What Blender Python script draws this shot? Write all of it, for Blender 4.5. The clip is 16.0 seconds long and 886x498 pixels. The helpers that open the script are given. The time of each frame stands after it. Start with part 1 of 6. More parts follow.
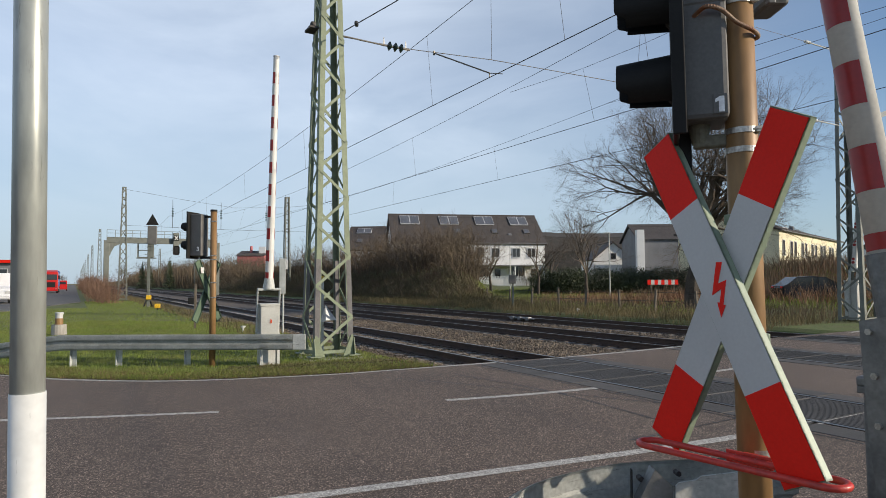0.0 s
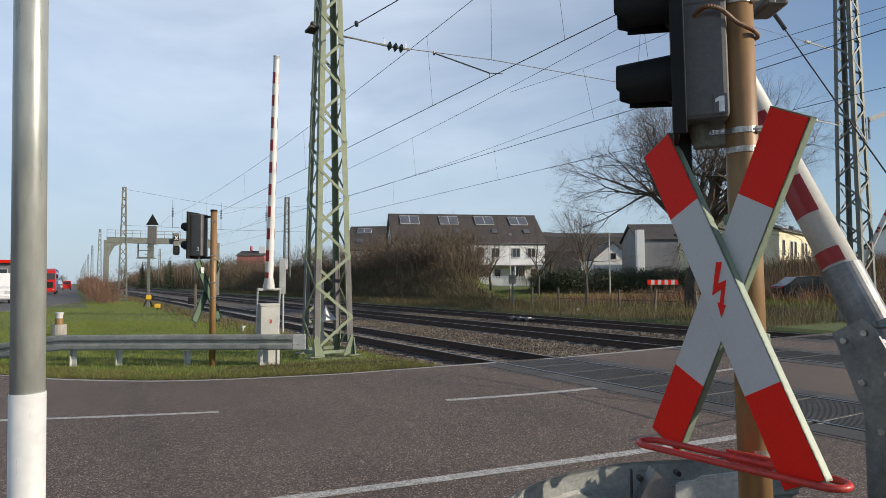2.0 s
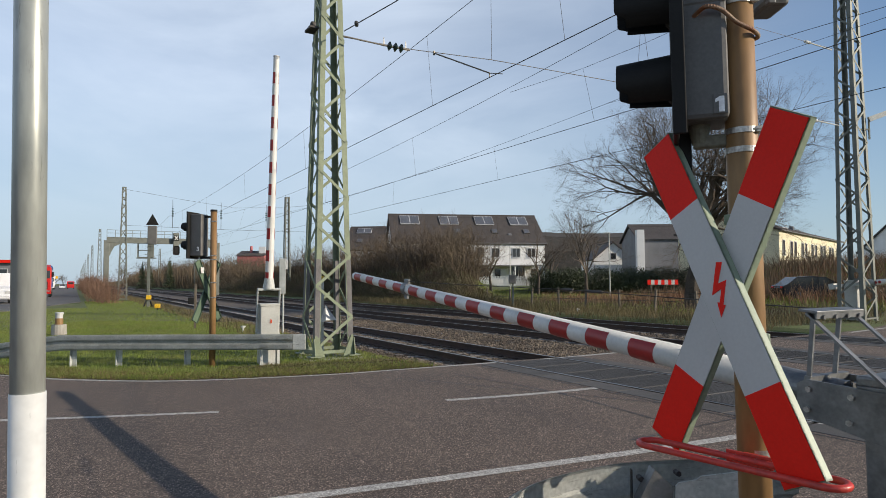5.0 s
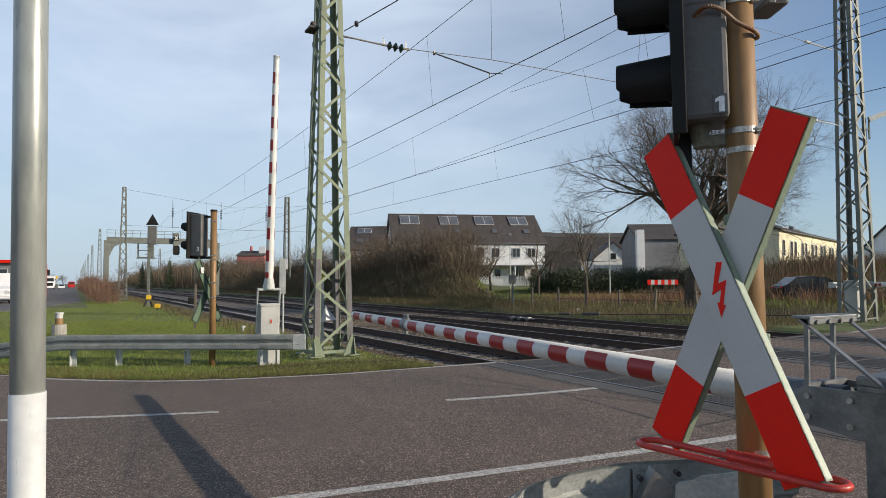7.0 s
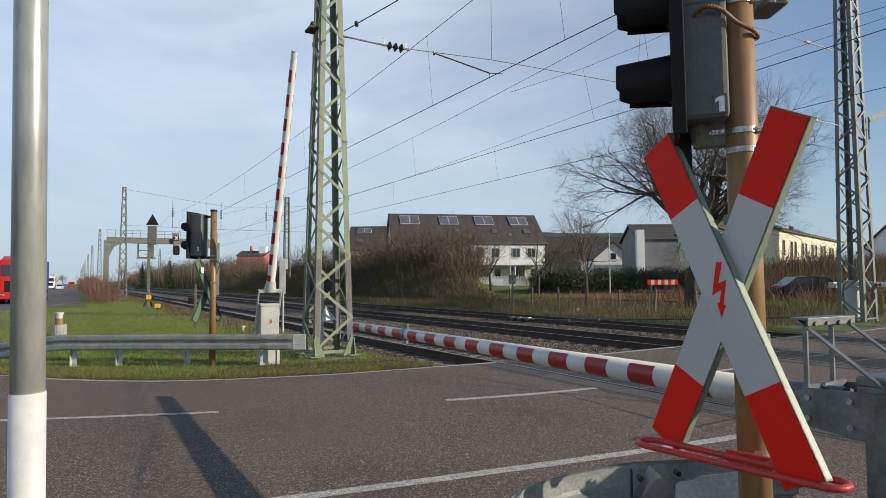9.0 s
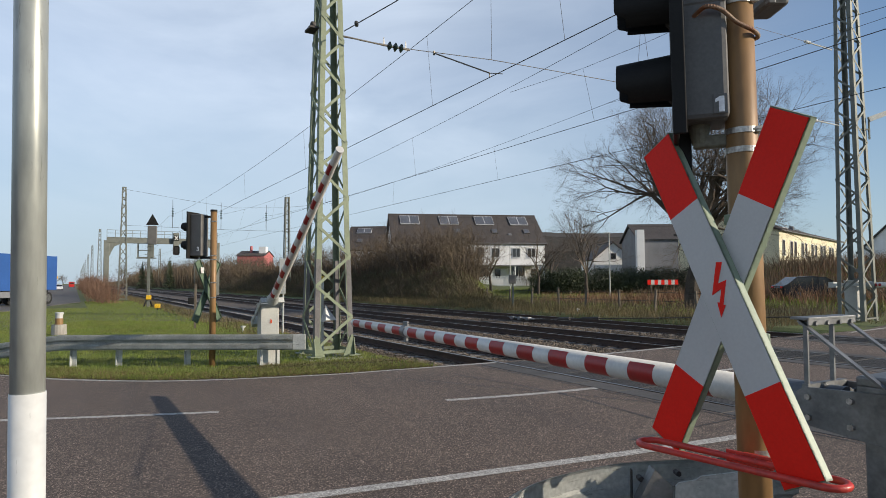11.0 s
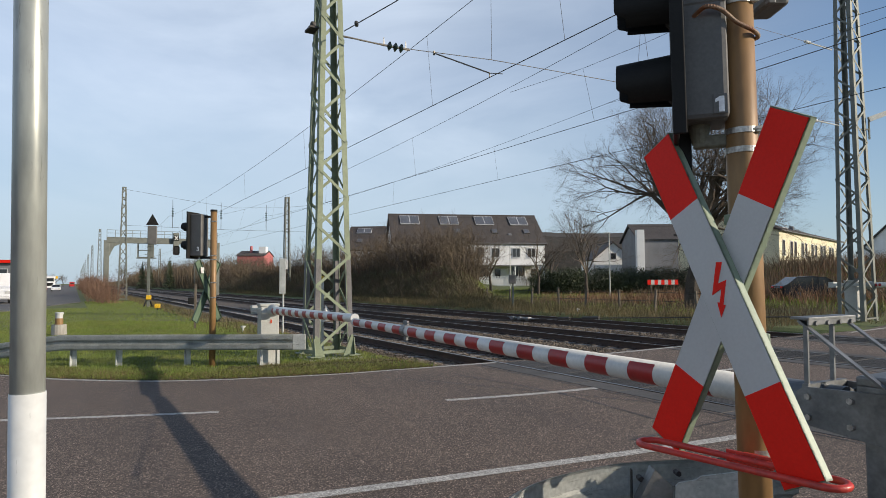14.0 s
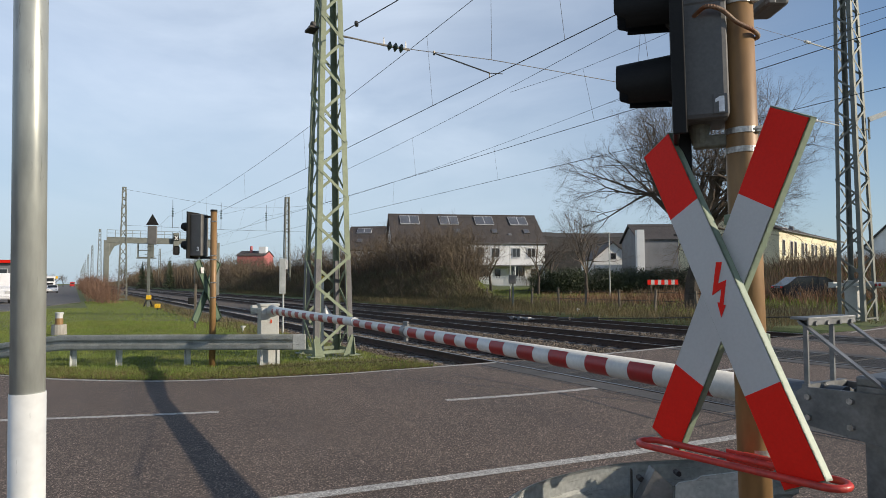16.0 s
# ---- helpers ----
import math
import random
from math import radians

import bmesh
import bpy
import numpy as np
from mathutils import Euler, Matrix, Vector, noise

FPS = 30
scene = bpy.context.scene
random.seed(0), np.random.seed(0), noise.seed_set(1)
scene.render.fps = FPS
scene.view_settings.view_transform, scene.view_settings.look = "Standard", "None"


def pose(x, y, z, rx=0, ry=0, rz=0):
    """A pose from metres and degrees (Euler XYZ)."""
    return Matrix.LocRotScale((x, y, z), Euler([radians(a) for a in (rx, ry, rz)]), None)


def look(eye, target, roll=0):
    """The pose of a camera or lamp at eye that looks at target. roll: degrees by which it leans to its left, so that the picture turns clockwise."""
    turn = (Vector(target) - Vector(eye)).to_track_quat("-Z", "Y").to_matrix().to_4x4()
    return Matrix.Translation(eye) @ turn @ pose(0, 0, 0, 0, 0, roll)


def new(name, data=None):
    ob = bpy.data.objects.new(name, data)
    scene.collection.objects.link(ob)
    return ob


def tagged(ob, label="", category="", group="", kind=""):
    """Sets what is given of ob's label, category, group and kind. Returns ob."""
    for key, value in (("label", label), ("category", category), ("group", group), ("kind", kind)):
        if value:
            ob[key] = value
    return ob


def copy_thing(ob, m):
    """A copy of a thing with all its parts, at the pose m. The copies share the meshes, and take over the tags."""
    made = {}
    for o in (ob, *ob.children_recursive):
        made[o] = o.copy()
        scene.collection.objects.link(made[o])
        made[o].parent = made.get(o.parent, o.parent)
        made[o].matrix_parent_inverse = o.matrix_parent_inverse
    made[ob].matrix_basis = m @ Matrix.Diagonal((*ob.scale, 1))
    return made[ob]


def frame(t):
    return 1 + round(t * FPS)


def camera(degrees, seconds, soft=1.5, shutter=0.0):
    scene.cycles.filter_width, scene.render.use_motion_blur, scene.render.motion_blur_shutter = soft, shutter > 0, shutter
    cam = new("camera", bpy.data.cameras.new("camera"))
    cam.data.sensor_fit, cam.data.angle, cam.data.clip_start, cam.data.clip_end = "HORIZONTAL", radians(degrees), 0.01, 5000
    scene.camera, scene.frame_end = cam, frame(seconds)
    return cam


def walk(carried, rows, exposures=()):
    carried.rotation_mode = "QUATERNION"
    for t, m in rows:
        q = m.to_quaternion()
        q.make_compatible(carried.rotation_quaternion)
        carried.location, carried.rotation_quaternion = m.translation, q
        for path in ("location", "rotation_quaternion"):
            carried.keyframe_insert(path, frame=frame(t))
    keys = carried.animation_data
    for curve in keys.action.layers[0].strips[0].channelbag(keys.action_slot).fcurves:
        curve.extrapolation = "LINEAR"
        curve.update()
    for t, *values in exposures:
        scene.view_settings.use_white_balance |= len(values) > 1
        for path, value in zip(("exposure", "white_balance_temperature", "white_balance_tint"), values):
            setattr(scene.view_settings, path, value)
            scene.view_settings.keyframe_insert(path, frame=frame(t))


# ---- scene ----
# A railway level crossing, seen from a camera on a tripod at the roadside.
CAM_Z = 1.65
cam = camera(70.0, 16.0, soft=0.4, shutter=0.12)
eye = pose(0, 0, CAM_Z, 92.914, 0, 0) @ pose(0, 0, 0, 0, 0, -0.35)
walk(cam, [(0.0, eye), (16.0, eye)], exposures=[(0.0, 0.25), (16.0, 0.25)])

# ---- light ----
SUN_FROM = Vector((3.1, -0.88, 1.15)).normalized()
world = bpy.data.worlds.new("winter_sky")
scene.world = world
world.use_nodes = True
wn = world.node_tree
wn.nodes.clear()


def link(tree, a, b):
    tree.links.new(a, b)


w_out = wn.nodes.new("ShaderNodeOutputWorld")
w_bg = wn.nodes.new("ShaderNodeBackground")
w_sky = wn.nodes.new("ShaderNodeTexSky")
w_sky.sky_type = "NISHITA"
w_sky.sun_disc = False
w_sky.sun_elevation = math.asin(SUN_FROM.z)
w_sky.sun_rotation = math.atan2(SUN_FROM.x, SUN_FROM.y)
w_sky.altitude, w_sky.air_density, w_sky.dust_density, w_sky.ozone_density = 250, 1.0, 0.3, 3.6
w_co = wn.nodes.new("ShaderNodeTexCoord")
w_map = wn.nodes.new("ShaderNodeMapping")
w_map.inputs["Scale"].default_value = (1.0, 0.8, 3.2)
w_map.inputs["Rotation"].default_value = (0.1, 0.25, 0.5)
w_n = wn.nodes.new("ShaderNodeTexNoise")
w_n.inputs["Scale"].default_value = 2.1
w_n.inputs["Detail"].default_value = 7
w_n.inputs["Roughness"].default_value = 0.55
w_n.inputs["Distortion"].default_value = 0.5
w_r = wn.nodes.new("ShaderNodeValToRGB")
w_r.color_ramp.elements[0].position, w_r.color_ramp.elements[0].color = 0.34, (0.56, 0.56, 0.56, 1)
w_r.color_ramp.elements[1].position, w_r.color_ramp.elements[1].color = 0.68, (1.0, 1.0, 1.0, 1)
w_mix = wn.nodes.new("ShaderNodeMixRGB")
w_mix.inputs["Color2"].default_value = (7.5, 8.45, 9.75, 1)
link(wn, w_co.outputs["Generated"], w_map.inputs["Vector"])
link(wn, w_map.outputs["Vector"], w_n.inputs["Vector"])
link(wn, w_n.outputs["Fac"], w_r.inputs["Fac"])
w_xyz = wn.nodes.new("ShaderNodeSeparateXYZ")
link(wn, w_co.outputs["Generated"], w_xyz.inputs["Vector"])
w_veil = wn.nodes.new("ShaderNodeMapRange")  # the veil of cloud thins out towards the east
w_veil.inputs["From Min"].default_value, w_veil.inputs["From Max"].default_value = -0.05, 0.62
w_veil.inputs["To Min"].default_value, w_veil.inputs["To Max"].default_value = 0.70, 0.0
link(wn, w_xyz.outputs["X"], w_veil.inputs["Value"])
w_haze = wn.nodes.new("ShaderNodeMapRange")  # haze low over the land
w_haze.inputs["From Min"].default_value, w_haze.inputs["From Max"].default_value = 0.0, 0.30
w_haze.inputs["To Min"].default_value, w_haze.inputs["To Max"].default_value = 0.8, 0.0
link(wn, w_xyz.outputs["Z"], w_haze.inputs["Value"])
w_sum = wn.nodes.new("ShaderNodeMath")
w_sum.operation, w_sum.use_clamp = "MULTIPLY_ADD", True
link(wn, w_r.outputs["Color"], w_sum.inputs[0])
w_clear = wn.nodes.new("ShaderNodeMapRange")  # clear overhead
w_clear.inputs["From Min"].default_value, w_clear.inputs["From Max"].default_value = 0.42, 0.75
w_clear.inputs["To Min"].default_value, w_clear.inputs["To Max"].default_value = 1.0, 0.1
link(wn, w_xyz.outputs["Z"], w_clear.inputs["Value"])
w_low = wn.nodes.new("ShaderNodeMath")
w_low.operation = "MULTIPLY"
link(wn, w_veil.outputs["Result"], w_low.inputs[0])
link(wn, w_clear.outputs["Result"], w_low.inputs[1])
w_sum.inputs[2].default_value = 0.0
link(wn, w_low.outputs["Value"], w_sum.inputs[1])
link(wn, w_sum.outputs["Value"], w_mix.inputs["Fac"])
link(wn, w_sky.outputs["Color"], w_mix.inputs["Color1"])
w_hz = wn.nodes.new("ShaderNodeMixRGB")
w_hz.inputs["Color2"].default_value = (3.45, 4.5, 5.4, 1)
link(wn, w_haze.outputs["Result"], w_hz.inputs["Fac"])
link(wn, w_mix.outputs["Color"], w_hz.inputs["Color1"])
link(wn, w_hz.outputs["Color"], w_bg.inputs["Color"])
w_bg.inputs["Strength"].default_value = 0.1
link(wn, w_bg.outputs["Background"], w_out.inputs["Surface"])

sun = new("sun", bpy.data.lights.new("sun", "SUN"))
sun.data.energy, sun.data.angle, sun.data.color = 4.4, radians(0.53), (1.0, 0.88, 0.72)
sun.matrix_world = look(SUN_FROM * 60, (0, 0, 0))


# ---- materials ----
def mat(name, c1, c2=None, rough=0.6, metal=0.0, big=0.6, fine=40.0, mix=0.5, grain=0.25, bump=0.15, depth=0.01, stretch=(1, 1, 1),
        by_object=0.0, island=0.0, spec=0.5, translucent=0.0, crisp=0.2):
    """Two colours mixed by broad noise, a fine grain over it, and fine relief."""
    m = bpy.data.materials.new(name)
    m.use_nodes = True
    nt = m.node_tree
    b = nt.nodes["Principled BSDF"]
    c2 = c2 or tuple(c * 0.7 for c in c1)
    co = nt.nodes.new("ShaderNodeTexCoord")
    mp = nt.nodes.new("ShaderNodeMapping")
    mp.inputs["Scale"].default_value = stretch
    link(nt, co.outputs["Object"], mp.inputs["Vector"])
    n1 = nt.nodes.new("ShaderNodeTexNoise")
    n1.inputs["Scale"].default_value, n1.inputs["Detail"].default_value, n1.inputs["Roughness"].default_value = big, 5, 0.6
    n2 = nt.nodes.new("ShaderNodeTexNoise")
    n2.inputs["Scale"].default_value, n2.inputs["Detail"].default_value = fine, 3
    for n in (n1, n2):
        link(nt, mp.outputs["Vector"], n.inputs["Vector"])
    rp = nt.nodes.new("ShaderNodeValToRGB")
    rp.color_ramp.elements[0].position, rp.color_ramp.elements[1].position = 0.5 - 0.25 * (1.2 - mix), 0.5 + 0.3 * (1.2 - mix)
    link(nt, n1.outputs["Fac"], rp.inputs["Fac"])
    mx = nt.nodes.new("ShaderNodeMixRGB")
    mx.inputs["Color1"].default_value, mx.inputs["Color2"].default_value = (*c1, 1), (*c2, 1)
    link(nt, rp.outputs["Color"], mx.inputs["Fac"])
    gr = nt.nodes.new("ShaderNodeMapRange")
    gr.inputs["From Min"].default_value, gr.inputs["From Max"].default_value = 0.5 - crisp, 0.5 + crisp
    gr.inputs["To Min"].default_value, gr.inputs["To Max"].default_value = 1 - grain, 1 + grain
    link(nt, n2.outputs["Fac"], gr.inputs["Value"])
    mul = nt.nodes.new("ShaderNodeVectorMath")
    mul.operation = "SCALE"
    link(nt, mx.outputs["Color"], mul.inputs[0])
    link(nt, gr.outputs["Result"], mul.inputs["Scale"])
    colour = mul.outputs["Vector"]
    if by_object or island:
        if by_object:
            rnd = nt.nodes.new("ShaderNodeObjectInfo").outputs["Random"]
        else:
            rnd = nt.nodes.new("ShaderNodeNewGeometry").outputs["Random Per Island"]
        amount = by_object or island
        r2 = nt.nodes.new("ShaderNodeMapRange")
        r2.inputs["To Min"].default_value, r2.inputs["To Max"].default_value = 1 - amount, 1 + amount
        link(nt, rnd, r2.inputs["Value"])
        mul2 = nt.nodes.new("ShaderNodeVectorMath")
        mul2.operation = "SCALE"
        link(nt, colour, mul2.inputs[0])
        link(nt, r2.outputs["Result"], mul2.inputs["Scale"])
        colour = mul2.outputs["Vector"]
    link(nt, colour, b.inputs["Base Color"])
    b.inputs["Roughness"].default_value, b.inputs["Metallic"].default_value = rough, metal
    b.inputs["Specular IOR Level"].default_value = spec
    if bump:
        bp = nt.nodes.new("ShaderNodeBump")
        bp.inputs["Strength"].default_value, bp.inputs["Distance"].default_value = bump, depth
        link(nt, n2.outputs["Fac"], bp.inputs["Height"])
        link(nt, bp.outputs["Normal"], b.inputs["Normal"])
    if translucent:
        tr = nt.nodes.new("ShaderNodeBsdfTranslucent")
        link(nt, colour, tr.inputs["Color"])
        ms = nt.nodes.new("ShaderNodeMixShader")
        ms.inputs["Fac"].default_value = translucent
        link(nt, b.outputs["BSDF"], ms.inputs[1])
        link(nt, tr.outputs["BSDF"], ms.inputs[2])
        link(nt, ms.outputs["Shader"], nt.nodes["Material Output"].inputs["Surface"])
    return m



def asphalt_mat(name, c1, c2, cells=110.0):
    """Worn asphalt: broad patches, and a grain of single chippings, a few of them pale."""
    m = mat(name, c1, c2, rough=0.85, big=0.35, fine=9, grain=0.10, bump=0, spec=0.3)
    nt = m.node_tree
    b = nt.nodes["Principled BSDF"]
    old = b.inputs["Base Color"].links[0].from_socket
    co = nt.nodes.new("ShaderNodeTexCoord")
    vo = nt.nodes.new("ShaderNodeTexVoronoi")
    vo.inputs["Scale"].default_value = cells
    link(nt, co.outputs["Object"], vo.inputs["Vector"])
    sep = nt.nodes.new("ShaderNodeSeparateColor")
    link(nt, vo.outputs["Color"], sep.inputs["Color"])
    rp = nt.nodes.new("ShaderNodeValToRGB")
    els = rp.color_ramp.elements
    els[0].position, els[0].color = 0.0, (0.40, 0.40, 0.40, 1)
    els[1].position, els[1].color = 1.0, (4.4, 4.2, 4.0, 1)
    for pos, v in ((0.45, 0.82), (0.78, 1.25), (0.91, 2.2)):
        e = els.new(pos)
        e.color = (v, v, v, 1)
    link(nt, sep.outputs["Red"], rp.inputs["Fac"])
    mu = nt.nodes.new("ShaderNodeMixRGB")
    mu.blend_type = "MULTIPLY"
    mu.inputs["Fac"].default_value = 1.0
    link(nt, old, mu.inputs["Color1"])
    link(nt, rp.outputs["Color"], mu.inputs["Color2"])
    link(nt, mu.outputs["Color"], b.inputs["Base Color"])
    bp = nt.nodes.new("ShaderNodeBump")
    bp.inputs["Strength"].default_value, bp.inputs["Distance"].default_value = 0.35, 0.004
    link(nt, sep.outputs["Green"], bp.inputs["Height"])
    link(nt, bp.outputs["Normal"], b.inputs["Normal"])
    return m


ASPHALT = asphalt_mat("asphalt", (0.138, 0.107, 0.087), (0.098, 0.077, 0.064))
ASPHALT_OLD = mat("asphalt_patch", (0.125, 0.118, 0.112), (0.095, 0.09, 0.086), rough=0.9, big=0.9, fine=120, grain=0.5, bump=0.5, depth=0.012)
SEAM = mat("tar_seam", (0.02, 0.02, 0.02), rough=0.5, bump=0.1)
PAINT_LINE = mat("road_paint", (0.52, 0.50, 0.46), (0.26, 0.245, 0.22), rough=0.75, big=16.0, fine=70, grain=0.4, mix=0.55, crisp=0.1)
GRASS_SOIL = mat("grass_soil", (0.095, 0.132, 0.028), (0.105, 0.105, 0.040), rough=0.95, big=0.5, fine=30, grain=0.4, bump=0.6, depth=0.04)
BLADE = mat("grass_blade", (0.15, 0.215, 0.028), (0.215, 0.225, 0.056), rough=0.65, big=0.9, fine=5, grain=0.3, bump=0, island=0.3, translucent=0.3)
DRY = mat("dry_grass", (0.178, 0.132, 0.066), (0.098, 0.092, 0.038), rough=0.8, big=0.4, fine=3, grain=0.3, bump=0, island=0.4, translucent=0.3)
BALLAST = mat("ballast", (0.125, 0.104, 0.088), (0.07, 0.058, 0.05), rough=0.9, big=0.5, fine=24, grain=0.6, bump=1.0, depth=0.05)
STONE = mat("stones", (0.17, 0.135, 0.10), (0.066, 0.052, 0.040), rough=0.9, big=0.6, fine=30, grain=0.25, bump=0.2, island=0.5)
RUST = mat("rusty_rail", (0.075, 0.045, 0.032), (0.045, 0.032, 0.027), rough=0.75, metal=0.2, big=2, fine=40)
RAIL_TOP = mat("rail_head", (0.30, 0.29, 0.28), (0.2, 0.19, 0.18), rough=0.35, metal=0.9, big=2, fine=60, bump=0.05)
SLEEPER = mat("concrete_sleeper", (0.24, 0.22, 0.195), (0.15, 0.13, 0.115), rough=0.9, big=3, fine=60, by_object=0.15)
PANEL = mat("crossing_panel", (0.088, 0.081, 0.075), (0.062, 0.058, 0.053), rough=0.75, big=1.5, fine=90, grain=0.35, bump=0.3, by_object=0.12)
GALV = mat("galvanised_steel", (0.235, 0.24, 0.24), (0.14, 0.145, 0.148), rough=0.46, metal=0.6, big=7, fine=60, grain=0.10, bump=0.05, mix=0.75)
GALV_OLD = mat("weathered_galvanised_steel", (0.52, 0.53, 0.50), (0.36, 0.37, 0.35), rough=0.6, metal=0.15, big=4, fine=50, grain=0.15, bump=0.06, mix=0.6)
PALE_GREY = mat("pale_grey_paint", (0.46, 0.46, 0.42), (0.36, 0.36, 0.33), rough=0.55, big=4, fine=40, grain=0.1, bump=0.04)
BOLT = mat("zinc_bolt", (0.5, 0.48, 0.45), (0.3, 0.28, 0.25), rough=0.4, metal=0.7, big=30, fine=90, bump=0.05)
POST_GREY = mat("grey_post", (0.38, 0.395, 0.365), (0.28, 0.295, 0.27), rough=0.36, metal=0.3, big=7, fine=45, grain=0.10, mix=0.5, bump=0.03, stretch=(1, 1, 0.25))
SLEEVE = mat("white_sleeve", (0.66, 0.66, 0.635), (0.54, 0.54, 0.51), rough=0.4, big=6, fine=30, grain=0.05, bump=0.03, mix=0.2)


def streaks(m, scale, limit, dark, stretch=(1, 1, 0.12)):
    """Long scratches and runs of dirt down an upright surface."""
    nt = m.node_tree
    b = nt.nodes["Principled BSDF"]
    old = b.inputs["Base Color"].links[0].from_socket
    co = nt.nodes.new("ShaderNodeTexCoord")
    mp = nt.nodes.new("ShaderNodeMapping")
    mp.inputs["Scale"].default_value = stretch
    mp.inputs["Rotation"].default_value = (0.06, -0.05, 0)
    n = nt.nodes.new("ShaderNodeTexNoise")
    n.inputs["Scale"].default_value, n.inputs["Detail"].default_value = scale, 5
    n.inputs["Roughness"].default_value = 0.7
    rp = nt.nodes.new("ShaderNodeValToRGB")
    els = rp.color_ramp.elements
    els[0].position, els[0].color = limit, (1, 1, 1, 1)
    els[1].position, els[1].color = limit + 0.07, (dark, dark, dark * 0.95, 1)
    mu = nt.nodes.new("ShaderNodeMixRGB")
    mu.blend_type = "MULTIPLY"
    mu.inputs["Fac"].default_value = 1.0
    link(nt, co.outputs["Object"], mp.inputs["Vector"])
    link(nt, mp.outputs["Vector"], n.inputs["Vector"])
    link(nt, n.outputs["Fac"], rp.inputs["Fac"])
    link(nt, old, mu.inputs["Color1"])
    link(nt, rp.outputs["Color"], mu.inputs["Color2"])
    link(nt, mu.outputs["Color"], b.inputs["Base Color"])


streaks(SLEEVE, 34, 0.64, 0.45)
streaks(POST_GREY, 40, 0.63, 0.55)
streaks(GALV_OLD, 14, 0.6, 0.5, (0.5, 0.5, 6))
POLE_BROWN = mat("brown_pole", (0.30, 0.172, 0.068), (0.20, 0.115, 0.048), rough=0.5, metal=0.1, big=5, fine=40, grain=0.15, bump=0.05, stretch=(1, 1, 0.3))
BLACK = mat("black_plastic", (0.012, 0.012, 0.0115), (0.017, 0.017, 0.016), rough=0.6, spec=0.2, big=5, fine=60, grain=0.1, bump=0.03)
DARKGREY = mat("dark_grey_housing", (0.118, 0.115, 0.108), (0.095, 0.092, 0.087), rough=0.5, big=5, fine=80, grain=0.12, bump=0.05)
OLIVE = mat("olive_bracket", (0.17, 0.16, 0.11), (0.12, 0.115, 0.085), rough=0.6, big=8, fine=50)
RED = mat("red_reflective", (0.80, 0.019, 0.009), (0.70, 0.016, 0.008), rough=0.5, spec=0.15, big=2, fine=90, grain=0.04, bump=0.02, mix=0.3)
WHITE = mat("white_reflective", (0.52, 0.515, 0.50), (0.46, 0.455, 0.445), rough=0.38, big=2, fine=90, grain=0.03, bump=0.02, mix=0.3)
GREEN_BACK = mat("sage_green_back", (0.27, 0.33, 0.235), (0.2, 0.25, 0.18), rough=0.5, big=4, fine=40, grain=0.1, bump=0.03)
GREEN_DARK = mat("green_sign_back", (0.11, 0.16, 0.105), (0.085, 0.125, 0.085), rough=0.45, big=4, fine=40, grain=0.1, bump=0.03)
HOOP_RED = mat("red_coated_tube", (0.64, 0.035, 0.022), (0.36, 0.04, 0.028), rough=0.4, big=9, fine=60, grain=0.12)
BOOM_RED = mat("boom_red", (0.34, 0.014, 0.013), (0.27, 0.018, 0.018), rough=0.38, big=3, fine=40, grain=0.08, bump=0.03)
BOOM_WHITE = mat("boom_white", (0.74, 0.73, 0.69), (0.58, 0.57, 0.53), rough=0.38, big=3, fine=40, grain=0.06, bump=0.03)
MAST = mat("mast_green_paint", (0.235, 0.275, 0.175), (0.145, 0.172, 0.11), rough=0.6, big=2, fine=30, grain=0.15, bump=0.08)
MAST_GREY = mat("mast_grey_steel", (0.18, 0.19, 0.163), (0.118, 0.126, 0.11), rough=0.6, metal=0.2, big=2, fine=30, grain=0.15)
GUARD_GREY = mat("mast_sleeve_grey", (0.155, 0.147, 0.145), (0.11, 0.103, 0.10), rough=0.7, big=4, fine=40)
CONCRETE = mat("concrete", (0.38, 0.36, 0.32), (0.25, 0.23, 0.2), rough=0.9, big=4, fine=40, grain=0.2, bump=0.3)
WIRE = mat("wire", (0.06, 0.055, 0.05), rough=0.6, metal=0.3, bump=0)
ROD = mat("rod_steel", (0.25, 0.23, 0.2), rough=0.5, metal=0.5, bump=0)
CERAMIC = mat("green_ceramic", (0.03, 0.055, 0.045), rough=0.2, bump=0)
HOSE = mat("rusty_hose", (0.20, 0.07, 0.022), (0.24, 0.17, 0.11), rough=0.6, big=14, fine=50, mix=0.8)
YELLOW = mat("yellow_enamel", (0.75, 0.46, 0.02), (0.6, 0.36, 0.02), rough=0.45, big=4, fine=30)
ROOF = mat("roof_tiles", (0.075, 0.064, 0.058), (0.05, 0.043, 0.04), rough=0.75, big=0.8, fine=12, grain=0.3, bump=0.5, depth=0.05)
WALL_WHITE = mat("white_render", (0.78, 0.78, 0.77), (0.66, 0.66, 0.65), rough=0.85, big=0.5, fine=20, grain=0.05)
WALL_YELLOW = mat("yellow_render", (0.76, 0.68, 0.47), (0.66, 0.59, 0.41), rough=0.85, big=0.5, fine=20, grain=0.06)
BRICK = mat("red_cladding", (0.50, 0.15, 0.15), (0.42, 0.125, 0.12), rough=0.8, big=0.3, fine=6, grain=0.1)
WALL_GREY = mat("grey_cladding", (0.20, 0.205, 0.22), (0.15, 0.155, 0.165), rough=0.8, big=0.5, fine=14, grain=0.1)
FRAME = mat("window_frame", (0.5, 0.5, 0.5), (0.4, 0.4, 0.4), rough=0.5, bump=0)
PANE = mat("window_pane", (0.03, 0.035, 0.04), (0.02, 0.022, 0.025), rough=0.06, spec=0.8, bump=0)
